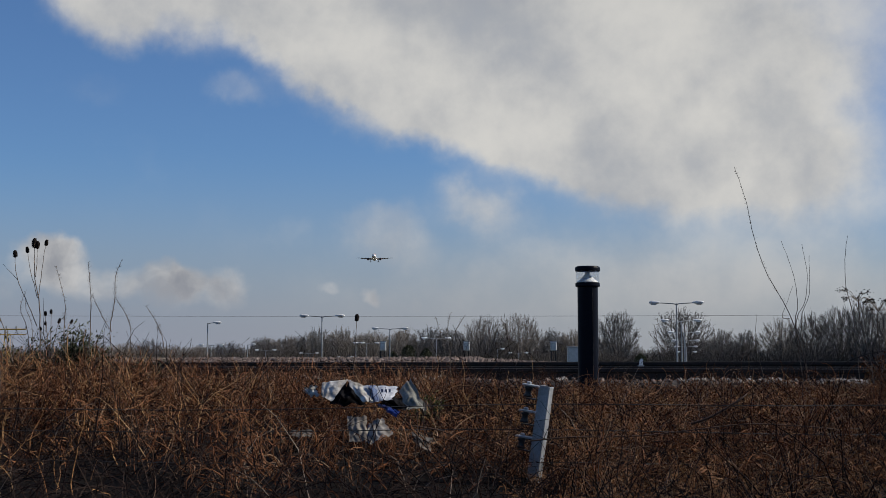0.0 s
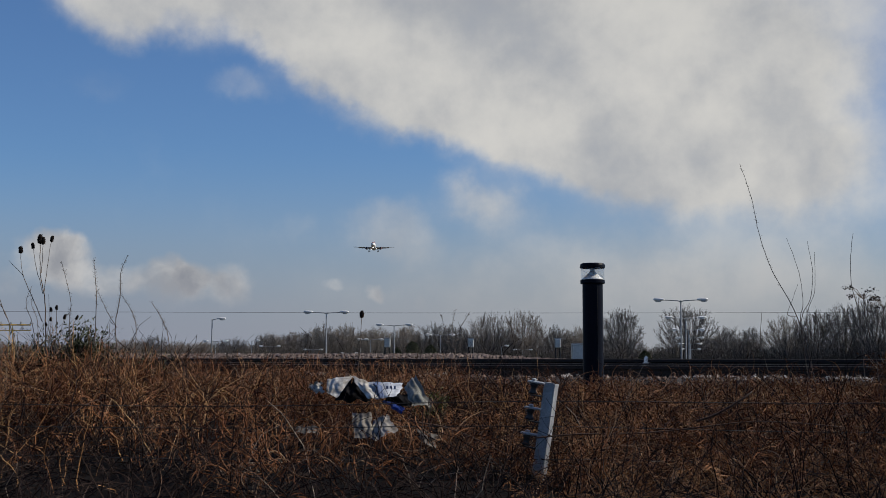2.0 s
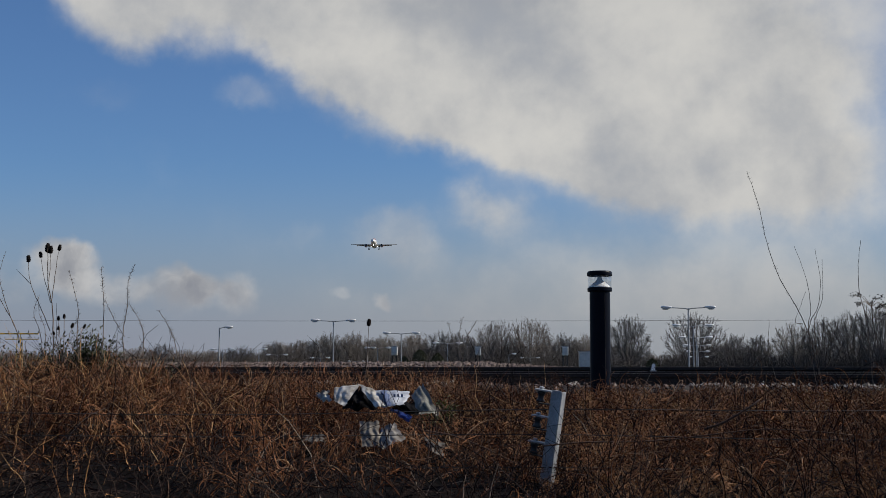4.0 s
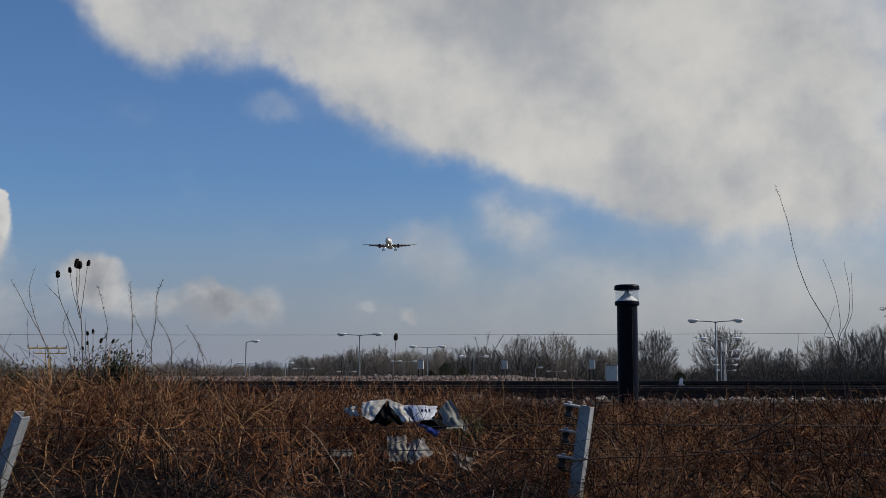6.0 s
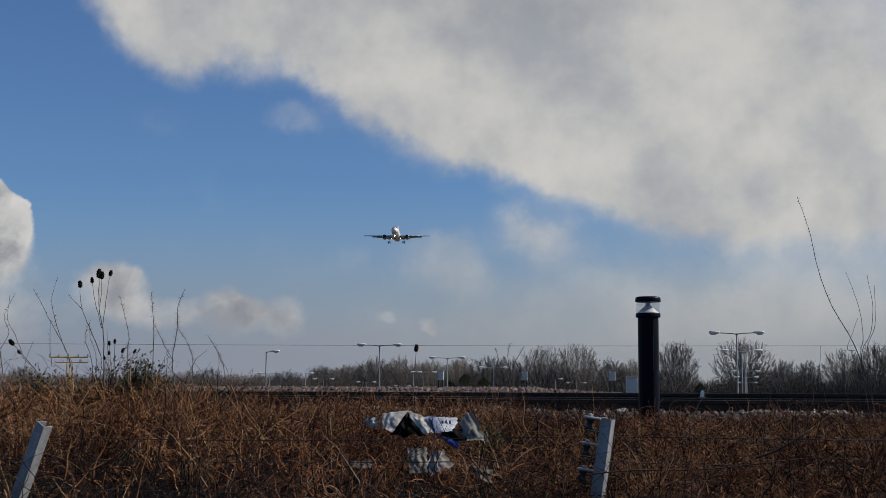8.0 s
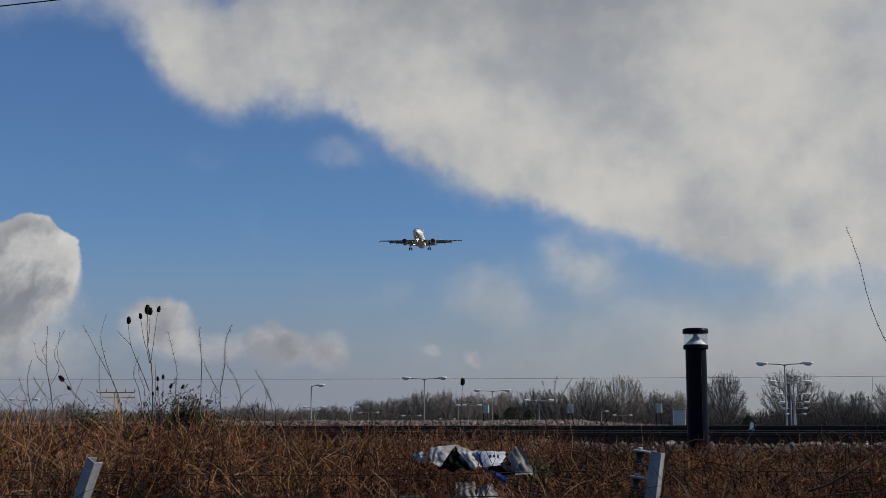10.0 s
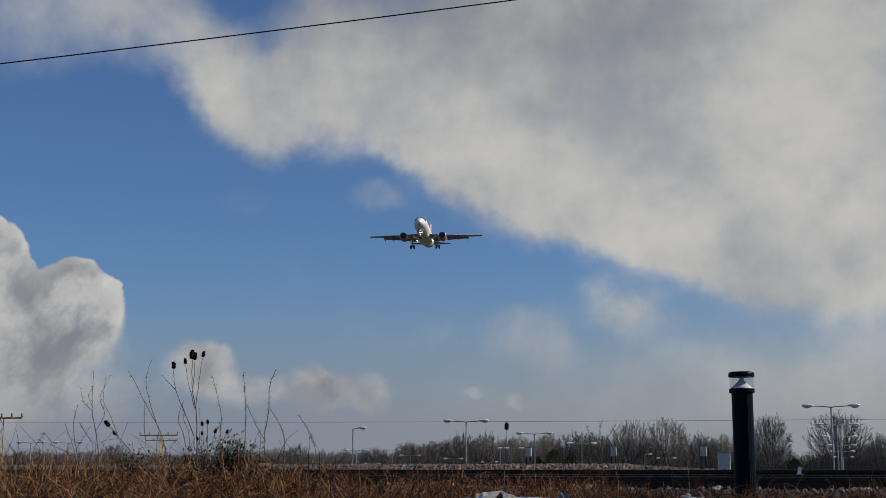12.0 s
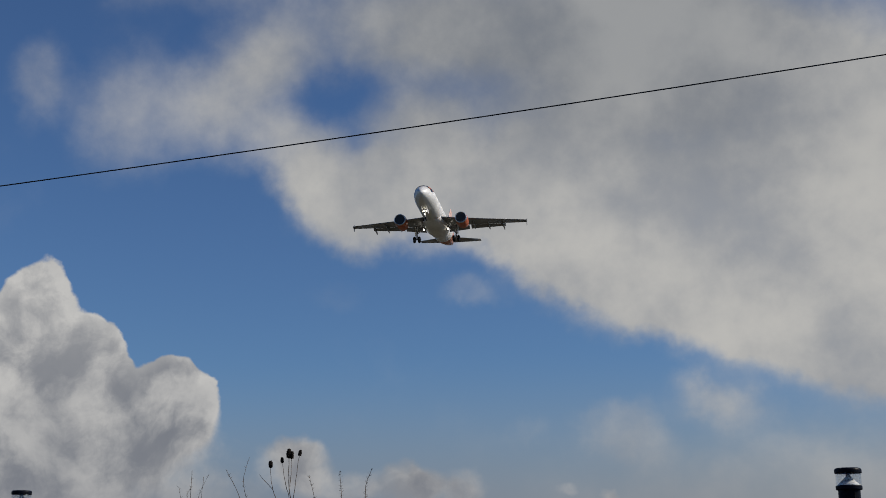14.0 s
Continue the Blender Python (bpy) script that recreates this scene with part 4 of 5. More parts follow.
def build_bush(name, x, y, w, h, seed, mat, label, count):
    r = random.Random(seed)
    z = bank(x, y) if y < 12 else 1.4
    b = thing(name, label, "bush", pose(x, y, z))
    s, leaves = Shape(), Shape()
    for _ in range(60):
        a = r.uniform(0, 6.28)
        top = Vector((math.cos(a) * w * r.random() ** 0.5, math.sin(a) * w * 0.6 * r.random() ** 0.5, h * r.uniform(0.55, 1.1)))
        pts = [Vector((top.x * 0.2, top.y * 0.2, 0)), top * 0.5 + Vector((0, 0, h * 0.08)), top]
        s.tube(pts, [0.005, 0.003, 0.001], 4, caps=False)
        for _ in range(count // 60):
            q = r.uniform(0.3, 1.0)
            p = pts[0].lerp(top, q) + Vector((r.gauss(0, 0.03), r.gauss(0, 0.03), r.gauss(0.0, 0.03)))
            d = Vector((r.gauss(0, 1), r.gauss(0, 1), r.gauss(0.3, 0.7))).normalized()
            e = d.cross(Vector((0.3, 0.2, 0.9))).normalized() * r.uniform(0.004, 0.008)
            n = r.uniform(0.018, 0.042)
            leaves.quad(p, p + d * n * 0.5 + e, p + d * n, p + d * n * 0.5 - e)
    part("branchwork", s, TWIG, b)
    part("foliage", leaves, mat, b)


build_umbel(2.72, 8.0, 2.63, 2.01, 71)
build_umbel(2.85, 8.3, 2.86, 1.96, 72)
build_bush("bush", -2.62, 9.2, 0.34, 0.46, 51, BUSH, "small dark green bush among the dead stalks", 5400)
build_bush("bush", -3.25, 9.5, 0.42, 0.34, 54, BUSH, "low dark green bush among dead stalks", 4600)
build_bush("bush", -2.2, 9.5, 0.25, 0.26, 55, BUSH, "low dark green bush among dead stalks", 1300)
build_bush("green_tuft", -0.04, 7.3, 0.08, 0.16, 52, GREEN, "small fresh green tuft in the dead grass", 900)
build_bush("bush", 3.05, 8.6, 0.25, 0.30, 53, BRACKEN, "tangled brown scrub on the bank", 1500)


# ---- torn sacks ----
def panel(corners, seed):
    """A creased, sagging piece of sheet, 4 mm thick, between four corners."""
    a, b, c, d = (Vector(q) for q in corners)
    s, n, rows = Shape(), 18, []
    for j in range(n + 1):
        for i in range(n + 1):
            p, q = i / n, j / n
            v = a.lerp(b, p).lerp(d.lerp(c, p), q)
            fold = noise.noise(Vector((v.x * 14 + v.z * 9, v.z * 22, seed))) * 0.045 + abs(noise.noise(Vector((v.x * 34, v.z * 30 + v.x * 14, seed + 3)))) * 0.030
            rim = 0.5 + 0.5 * math.sin(math.pi * p) * math.sin(math.pi * q)
            ragged = Vector((noise.noise(Vector((q * 4, seed, 1))), 0, noise.noise(Vector((p * 4, seed, 2))))) * 0.016
            rows.append(v + ragged + Vector((0, -fold * rim - 0.012 * math.sin(math.pi * p), 0)))
    s.v = [tuple(v) for v in rows] + [(v.x, v.y + 0.004, v.z - 0.001) for v in rows]
    m = (n + 1) ** 2
    for j in range(n):
        for i in range(n):
            k = j * (n + 1) + i
            s.f.append((k, k + 1, k + n + 2, k + n + 1))
            s.f.append((k + m, k + m + n + 1, k + m + n + 2, k + m + 1))
    return s


def build_sacks():
    a = thing("torn_sack", "torn dirty white and blue plastic sack on dead grass", "sack")
    part("white_side", panel(((-0.575, 6.56, 1.500), (-0.440, 6.52, 1.519), (-0.507, 6.34, 1.414), (-0.568, 6.42, 1.436)), 2), SACK, a, smooth=True)
    part("blue_end", panel(((-0.676, 6.60, 1.471), (-0.607, 6.57, 1.489), (-0.586, 6.50, 1.434), (-0.648, 6.55, 1.438)), 7), SACK_PALE, a, "blue grey crumpled end", smooth=True)
    # black sheet set behind the mouth as its shade
    part("mouth_shade", panel(((-0.476, 6.62, 1.489), (-0.418, 6.62, 1.495), (-0.346, 6.58, 1.388), (-0.535, 6.58, 1.393)), 6), SACK_SHADE, a, "dark sheet painted as the shade inside the open sack", smooth=True)
    part("flap", panel(((-0.456, 6.50, 1.522), (-0.378, 6.48, 1.497), (-0.303, 6.30, 1.416), (-0.354, 6.32, 1.410)), 14), SACK, a, "folded white flap", smooth=True)
    part("printed_side", panel(((-0.384, 6.54, 1.491), (-0.190, 6.56, 1.480), (-0.211, 6.38, 1.420), (-0.323, 6.36, 1.409)), 12), SACK_PRINT, a, smooth=True)
    part("blue_stripe", panel(((-0.334, 6.51, 1.491), (-0.300, 6.51, 1.486), (-0.276, 6.33, 1.415), (-0.304, 6.33, 1.412)), 9), SACK_BLUE, a, "pale blue printed stripe", smooth=True)
    # another black sheet, for the shaded hollow
    part("hollow_shade", panel(((-0.272, 6.60, 1.433), (-0.140, 6.60, 1.422), (-0.144, 6.56, 1.361), (-0.282, 6.56, 1.383)), 10), SACK_SHADE, a, "dark sheet painted as a shaded hollow of the sack", smooth=True)
    part("blue_edge", panel(((-0.292, 6.40, 1.399), (-0.253, 6.40, 1.397), (-0.173, 6.26, 1.368), (-0.190, 6.26, 1.338)), 5), SACK_ROYAL, a, "royal blue printed edge", smooth=True)
    for k in range(3):
        part("printed_mark", Shape().box(-0.271 + 0.0187 * k, 6.445, 1.454, -0.261 + 0.0187 * k, 6.450, 1.470, 0.001), SACK_BLUE, a, "dark printed mark")
    b = thing("torn_sheet", "pale translucent crumpled plastic sheet caught in dead grass", "sheet")
    part("sheet", panel(((-0.184, 6.53, 1.463), (-0.127, 6.56, 1.525), (-0.041, 6.36, 1.376), (-0.142, 6.34, 1.377)), 1), SACK_CLOUDY, b, smooth=True)
    c = thing("torn_sack", "muddy torn white sack half buried in brambles", "sack")
    part("white_side", panel(((-0.430, 6.30, 1.344), (-0.332, 6.28, 1.340), (-0.321, 6.08, 1.235), (-0.405, 6.08, 1.235)), 3), SACK_MUD, c, smooth=True)
    part("blue_strip", panel(((-0.325, 6.24, 1.305), (-0.309, 6.24, 1.302), (-0.314, 6.15, 1.227), (-0.333, 6.15, 1.229)), 8), SACK_BLUE, c, "blue printed strip", smooth=True)
    part("torn_half", panel(((-0.321, 6.26, 1.314), (-0.258, 6.28, 1.337), (-0.201, 6.09, 1.266), (-0.310, 6.06, 1.226)), 16), SACK_DULL, c, smooth=True)
    part("torn_scrap", panel(((-0.693, 6.26, 1.276), (-0.602, 6.26, 1.281), (-0.592, 6.21, 1.248), (-0.687, 6.21, 1.252)), 19), SACK_MUD, c, "muddy scrap", smooth=True)
    part("torn_scrap", panel(((-0.119, 6.26, 1.268), (-0.013, 6.26, 1.237), (-0.023, 6.18, 1.180), (-0.081, 6.18, 1.205)), 21), SACK_MUD, c, "muddy scrap", smooth=True)


build_sacks()


# ---- cables overhead ----
def build_cable(label, y, reach, radius, height, slope, sag):
    """A strung cable: height over x = 0, slope and upward curve along x."""
    pts = [(x, y, height + slope * x + sag * x * x) for x in (-reach + 2 * reach * k / 60 for k in range(61))]
    tagged(part("overhead_cable", Shape().tube(pts, [radius] * 61, 8), WIRE, smooth=True), label, "cable", group="overhead cables")


build_cable("thin black overhead cable crossing the sky", 3.6, 9.0, 0.0020, 3.001, 0.098, 0.004)
build_cable("thin grey cable strung low across the distance", 60.0, 70.0, 0.0065, 3.79, 0.0012, 0.00012)


# ---- lamp posts of the car park ----
def build_lamp(height, arms, reach=1.6):
    t = thing("street_lamp", "grey steel lamp post with %s in a car park" % ("two arms" if arms == 2 else "one arm"), "street lamp", group="car park lamps")
    part("pole", Shape().tube([(0, 0, 0), (0, 0, 1.2), (0, 0, 1.25), (0, 0, height)], [0.12, 0.12, 0.095, 0.07], 10), LAMP_GREY, t)
    for sg in ((-1, 1) if arms == 2 else (1,)):
        part("arm", Shape().tube([(0, 0, height - 0.12), (sg * 0.3, 0, height - 0.02), (sg * reach, 0, height + 0.06)], [0.06, 0.05, 0.045], 8), LAMP_GREY, t)
        s = Shape()
        s.rings([[(sg * (reach + q), 1.0 * rr * math.cos(w), height + 0.10 + rr * math.sin(w)) for w in [2 * math.pi * k / 12 for k in range(12)]]
                 for q, rr in ((-0.12, 0.05), (0.0, 0.10), (0.3, 0.16), (0.7, 0.17), (0.95, 0.11), (1.02, 0.03))])
        head = part("lamp_head", s, LAMP_HEAD, t, "pale oval lamp head", True)
        part("lens", Shape().rings([[(sg * (reach + 0.25 + q), 0.16 * c * math.cos(w), height - 0.09 + 0.06 * math.sin(w) * c) for w in [2 * math.pi * k / 10 for k in range(10)]]
                                    for q, c in ((0, 0.4), (0.15, 1), (0.45, 1), (0.6, 0.4))]), BOX_GREY, head)
    return t


lamp_two, lamp_one = build_lamp(8.0, 2, 1.72), build_lamp(8.0, 1, 0.8)
# slopes of the way to the lamp's top, distance, arms
LAMPS = [(-0.0890, 0.0368, 184, 2), (-0.1776, 0.0316, 190, 1), (0.1865, 0.0470, 133, 2), (0.1901, 0.0332, 172, 2), (0.1922, 0.0239, 218, 2), (0.1931, 0.0177, 261, 2),
         (0.1936, 0.0131, 304, 2), (0.1938, 0.0089, 344, 2), (-0.0363, 0.0271, 221, 2), (-0.0004, 0.0196, 247, 2), (-0.0626, 0.0158, 300, 1), (-0.0546, 0.0158, 304, 2),
         (-0.0990, 0.0080, 370, 2), (-0.0710, 0.0053, 378, 2), (-0.1325, 0.0104, 363, 2), (-0.1466, 0.0148, 327, 1), (-0.1747, 0.0144, 360, 2), (-0.1619, 0.0044, 380, 2),
         (0.0634, 0.0082, 363, 2), (-0.4385, 0.0210, 272, 2), (-0.4076, 0.0209, 225, 2), (0.0471, 0.0111, 363, 1)]
for k, (a, b, d, arms) in reversed(list(enumerate(LAMPS))):
    foot = far_ground(d) - 0.1
    size = (EYE[2] + b * d - foot) / 8.06
    m = pose(a * d, d, foot, 0, 0, 6 * math.sin(k * 2.3)) @ Matrix.Scale(size, 4)
    if k < 2:
        (lamp_two, lamp_one)[k].matrix_basis = m
    else:
        copy_thing(lamp_two if arms == 2 else lamp_one, m)


# ---- trackside boxes ----
def build_box_on_posts(m):
    t = thing("equipment_box", "pale grey equipment box on two short posts beside the railway", "equipment box", m, group="trackside boxes")
    part("box", Shape().box(-0.14, -0.13, 1.0, 0.14, 0.13, 1.4, 0.02), BOX_GREY, t)
    part("door", Shape().box(-0.115, -0.145, 1.04, 0.115, -0.132, 1.36, 0.004), BOX_GREY, t)
    part("hood", Shape().box(-0.165, -0.16, 1.4, 0.165, 0.15, 1.44, 0.008), LAMP_GREY, t)
    for x in (-0.1, 0.1):
        part("leg", Shape().tube([(x, 0, -1.2), (x, 0, 1.02)], [0.035, 0.035], 8), WIRE, t)
    return t


for u in (-0.0415, 0.0232, 0.0907):
    build_box_on_posts(pose(u * 60, 60, 1.19))
cab = thing("equipment_cabinet", "pale grey upright metal cabinet beside the railway", "cabinet", pose(0.1058 * 60, 60, 0.1))
part("body", Shape().box(-0.26, -0.25, 0, 0.26, 0.25, 2.25, 0.02), BOX_GREY, cab)
part("plinth", Shape().box(-0.3, -0.27, -0.1, 0.3, 0.27, 0.0, 0.01), BALLAST_BED, cab)
part("roof", Shape().box(-0.29, -0.28, 2.25, 0.29, 0.28, 2.29, 0.01), LAMP_GREY, cab)


def build_mast(m, w, h):
    """A yellow lattice mast with a cross-bar of approach lights."""
    t = thing("approach_light_mast", "yellow lattice mast with a cross bar of approach lights", "light mast", m, group="approach light masts")
    for x in (-0.35, 0.35):
        part("leg", Shape().tube([(x, 0, 0), (x * 0.55, 0, h)], [0.06, 0.05], 6), YELLOW, t)
    n = 8
    for k in range(n):
        a, b = k / n, (k + 1) / n
        sg = 1 if k % 2 else -1
        part("brace", Shape().tube([(sg * 0.35 * (1 - 0.45 * a), 0, h * a), (-sg * 0.35 * (1 - 0.45 * b), 0, h * b)], [0.03, 0.03], 5), YELLOW, t)
    part("cross_bar", Shape().tube([(-w, 0, h), (w, 0, h)], [0.09, 0.09], 6), YELLOW, t)
    for k in range(5):
        x = -w + 2 * w * k / 4
        part("light", Shape().lathe([(0.07, 0), (0.1, 0.1), (0.1, 0.32), (0.06, 0.36)], 10, (x, 0, h + 0.08)), LAMP_GREY, t)
    return t


build_mast(pose(-0.4642 * 118, 118, 0), 2.0, 6.4)
build_mast(pose(-0.3334 * 170, 170, 0), 2.6, 6.1)
build_mast(pose(-0.331 * 260, 260, 0), 3.4, 7.4)

plant = thing("rail_trolley", "orange track machine standing low beside the railway", "machine", pose(-0.257 * 48, 48, -0.12))
part("chassis", Shape().box(-0.9, -0.4, 0.35, 0.9, 0.4, 1.45, 0.05), ORANGE_PLANT, plant)
part("cab", Shape().box(0.25, -0.3, 1.45, 0.65, 0.3, 1.95, 0.05), ORANGE_PLANT, plant)
part("engine_cover", Shape().box(-0.85, -0.36, 1.45, 0.1, 0.36, 1.72, 0.06), YELLOW, plant)
for x in (-0.6, 0.6):
    part("wheel", Shape().lathe([(0.05, -0.42), (0.2, -0.42), (0.22, -0.38), (0.2, -0.3), (0.05, -0.3)], 20).moved(Matrix.Translation((x, 0, 0.22)) @ Matrix.Rotation(radians(90), 4, "X")), RUBBER, plant)


# ---- bare trees ----
def bare_tree(seed, wide):
    """A leafless tree, 12 m high: short trunk, limbs fanned towards a domed crown, boughs and fine twigs."""
    r = random.Random(seed)
    t = thing("tree", "leafless grey brown winter tree with fanned limbs and fine twigs", "tree", group="bare trees")
    trunk, crown = Shape(), Shape()
    h, fork = 12.0, r.uniform(1.6, 2.4)
    trunk.tube([(0, 0, -0.3), (0.05, 0, 0.4), (0.0, 0.05, fork), (0.05, 0, fork + 1.5)], [0.34, 0.25, 0.21, 0.15], 8, caps=False)

    def dome(a, lean):
        """A place on the uneven crown's outline, by bearing and lean from upright."""
        k = 0.88 + 0.16 * noise.noise(Vector((math.cos(a) * lean * 1.6, math.sin(a) * lean * 1.6, seed * 3.7)))
        return Vector((math.cos(a) * math.sin(lean) ** 0.85 * wide * k, math.sin(a) * math.sin(lean) ** 0.85 * wide * k, h * (0.32 + 0.68 * max(math.cos(lean), 0.0) ** 0.62 * k / 0.9)))

    def bough(a, b, lift, rad, end, sides, shape, segs=4):
        pts = []
        for k in range(segs + 1):
            q = k / segs
            p = a.lerp(b, q) + Vector((0, 0, lift * math.sin(math.pi * q)))
            pts.append(p + Vector((r.gauss(0, 1), r.gauss(0, 1), r.gauss(0, 1))) * (b - a).length * 0.012 * (0 < k < segs))
        shape.tube(pts, [rad + (end - rad) * k / segs for k in range(segs + 1)], sides, caps=False)
        return pts

    for i in range(22):
        a, lean = i * 2.4 + r.uniform(-0.2, 0.2), 1.5 * ((i + 0.4) / 22) ** 0.6
        tip = dome(a, lean)
        foot = Vector((0, 0, fork * r.uniform(0.75, 1.5)))
        limb = bough(foot, foot.lerp(tip, 0.85), -0.35 * math.sin(lean), 0.066, 0.018, 4, trunk)
        for _ in range(11):
            q = r.uniform(0.22, 0.97) * 3.99
            c = limb[int(q)].lerp(limb[int(q) + 1], q - int(q))
            b_tip = dome(a + r.gauss(0, 0.38) / max(lean, 0.35), min(abs(lean + r.gauss(0, 0.26)), 1.65))
            sub = bough(c, c.lerp(b_tip, r.uniform(0.72, 0.96)), -0.12, 0.026, 0.011, 3, crown, 3)
            out = (b_tip - Vector((0, 0, 2.5))).normalized()
            for _ in range(15):
                w = r.uniform(0.15, 1.0) * 2.99
                e = sub[int(w)].lerp(sub[int(w) + 1], w - int(w))
                d = (out + Vector((r.gauss(0, 0.55), r.gauss(0, 0.55), r.gauss(0.0, 0.42)))).normalized()
                bough(e, e + d * r.uniform(0.3, 0.8), 0.0, 0.016, 0.010, 3, crown, 2)
    part("trunk", trunk, BARK, t)
    part("crown", crown, BARK, t)
    return t


# slopes of the way to the tree's top, half width as a slope: the wood from end to end
WOOD_FAR = [(-0.370, 0.0200, 0.020), (-0.335, 0.0110, 0.020), (-0.304, 0.0105, 0.018), (-0.273, 0.0110, 0.018), (-0.243, 0.0177, 0.018), (-0.221, 0.0186, 0.016), (-0.201, 0.0150, 0.014),
            (-0.183, 0.0142, 0.016), (-0.159, 0.0168, 0.016), (-0.133, 0.0203, 0.018), (-0.115, 0.0211, 0.018), (-0.093, 0.0264, 0.020), (-0.072, 0.0272, 0.018), (-0.050, 0.0263, 0.018)]
WOOD_NEAR = [(-0.028, 0.0272, 0.020), (-0.006, 0.0280, 0.020), (0.012, 0.0289, 0.018), (0.036, 0.0359, 0.021), (0.0645, 0.0376, 0.022), (0.091, 0.0262, 0.016), (0.106, 0.0271, 0.014),
             (0.140, 0.0402, 0.022), (0.1915, 0.0415, 0.027), (0.222, 0.0279, 0.016), (0.239, 0.0270, 0.016), (0.268, 0.0340, 0.022), (0.292, 0.0379, 0.022), (0.314, 0.0444, 0.022),
             (0.334, 0.0479, 0.024), (0.358, 0.0466, 0.024), (0.384, 0.0444, 0.024)]


def build_trees():
    kinds = [bare_tree(61, 4.6), bare_tree(62, 5.2), bare_tree(63, 4.9), bare_tree(64, 5.4), bare_tree(65, 4.7), bare_tree(66, 5.0)]
    r = random.Random(5)
    rows = [(u, v * 1.06, w, r.uniform(405, 425)) for u, v, w in WOOD_FAR + WOOD_NEAR]
    # the wood goes on behind and beyond, a little lower
    u = -0.66
    while u < 0.56:
        gap = min(abs(u - 0.168), 1.0) < 0.014 or min(abs(u - 0.255), 1.0) < 0.008
        v = 0.0150 if u < -0.14 else 0.0240 if u < 0.13 else 0.0215
        if u > 0.40 or u < -0.40:
            v = 0.03 if u > 0 else 0.015
        rows.append((u, v * (0.55 if gap else r.uniform(0.8, 1.08)), r.uniform(0.010, 0.014), r.uniform(440, 520)))
        u += r.uniform(0.006, 0.010)
    for k, (u, v, w, d) in reversed(list(enumerate(rows))):
        foot = far_ground(d) - 0.2
        tall = (EYE[2] + v * d - foot) / 12.0
        aside = w * d / 4.6
        m = pose(u * d, d, foot, 0, 0, r.uniform(0, 360)) @ Matrix.Diagonal((aside, aside, tall, 1))
        if k < len(kinds):
            kinds[k].matrix_basis = m
        else:
            copy_thing(kinds[(k * 5 + k // 6) % 6], m)


build_trees()


def build_hedge():
    """The close underwood between and before the trunks."""
    r = random.Random(15)
    s = Shape()
    for _ in range(34000):
        u = r.uniform(-0.68, 0.58)
        d = r.uniform(392, 430)
        h = (9.2 + 2.6 * noise.noise(Vector((u * 24, d * 0.01, 2)))) * r.uniform(0.45, 1.12)
        x, z = u * d, far_ground(d)
        lean = r.gauss(0, 0.7)
        s.tube([(x, d, z), (x + lean * 0.4, d + r.gauss(0, 0.3), z + h * 0.6), (x + lean * 1.6, d, z + h)], [0.10, 0.06, 0.02], 3, caps=False)
    tagged(part("underwood", s, BRUSH), "dense leafless brown underwood along the far wood", "underwood", kind="stuff")


build_hedge()


def build_evergreen(u, d, wide, high, seed):
    """A dark evergreen before the wood: a stem and many small clumps of leaves."""
    r = random.Random(seed)
    t = thing("evergreen_shrub", "dark green evergreen shrub before the leafless wood", "shrub", pose(u * d, d, far_ground(d)), group="evergreen shrubs")
    part("stem", Shape().tube([(0, 0, -0.2), (0.1, 0, high * 0.5), (0, 0.1, high * 0.9)], [0.2, 0.13, 0.04], 6), BARK, t)
    s = Shape()
    for _ in range(3400):
        q = r.random() ** 0.7
        a, k = r.uniform(0, 6.28), wide * math.sqrt(max(1 - q ** 2, 0.02)) * r.random() ** 0.4 * (1 + 0.3 * noise.noise(Vector((q * 5, seed, 1))))
        c = Vector((math.cos(a) * k, math.sin(a) * k, high * (0.1 + 0.9 * q) + r.gauss(0, 0.15)))
        d1 = Vector((r.gauss(0, 1), r.gauss(0, 1), r.gauss(0, 1))).normalized() * r.uniform(0.12, 0.26)
        d2 = d1.cross(Vector((0.3, 0.5, 0.8))).normalized() * r.uniform(0.06, 0.14)
        s.quad(c - d1, c + d2, c + d1, c - d2)
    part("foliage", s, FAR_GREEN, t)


for u, wide, high, seed in ((-0.022, 3.6, 10.8, 81), (-0.008, 3.2, 9.8, 82), (-0.034, 2.6, 8.8, 83), (0.158, 3.0, 8.2, 84)):
    build_evergreen(u, 384.0, wide, high, seed)


# ---- airliner ----
def ellipse(y, cx, cz, rx, rz, n=28):
    return [(cx + rx * math.cos(2 * math.pi * k / n), y, cz + rz * math.sin(2 * math.pi * k / n)) for k in range(n)]


def slab(sections, n=14):
    """A wing from sections: span x, leading y, chord, z, thickness."""
    rings = []
    for x, y, chord, z, th in sections:
        ring = []
        for k in range(n):
            w = 2 * math.pi * k / n
            c = 0.5 - 0.5 * math.cos(w)
            lift = th * (1.35 * math.sqrt(max(c, 0)) * (1 - c) + 0.02) * (1 if math.sin(w) >= 0 else -0.75)
            ring.append((x, y - chord * c, z + lift))
        rings.append(ring)
    return Shape().rings(rings)


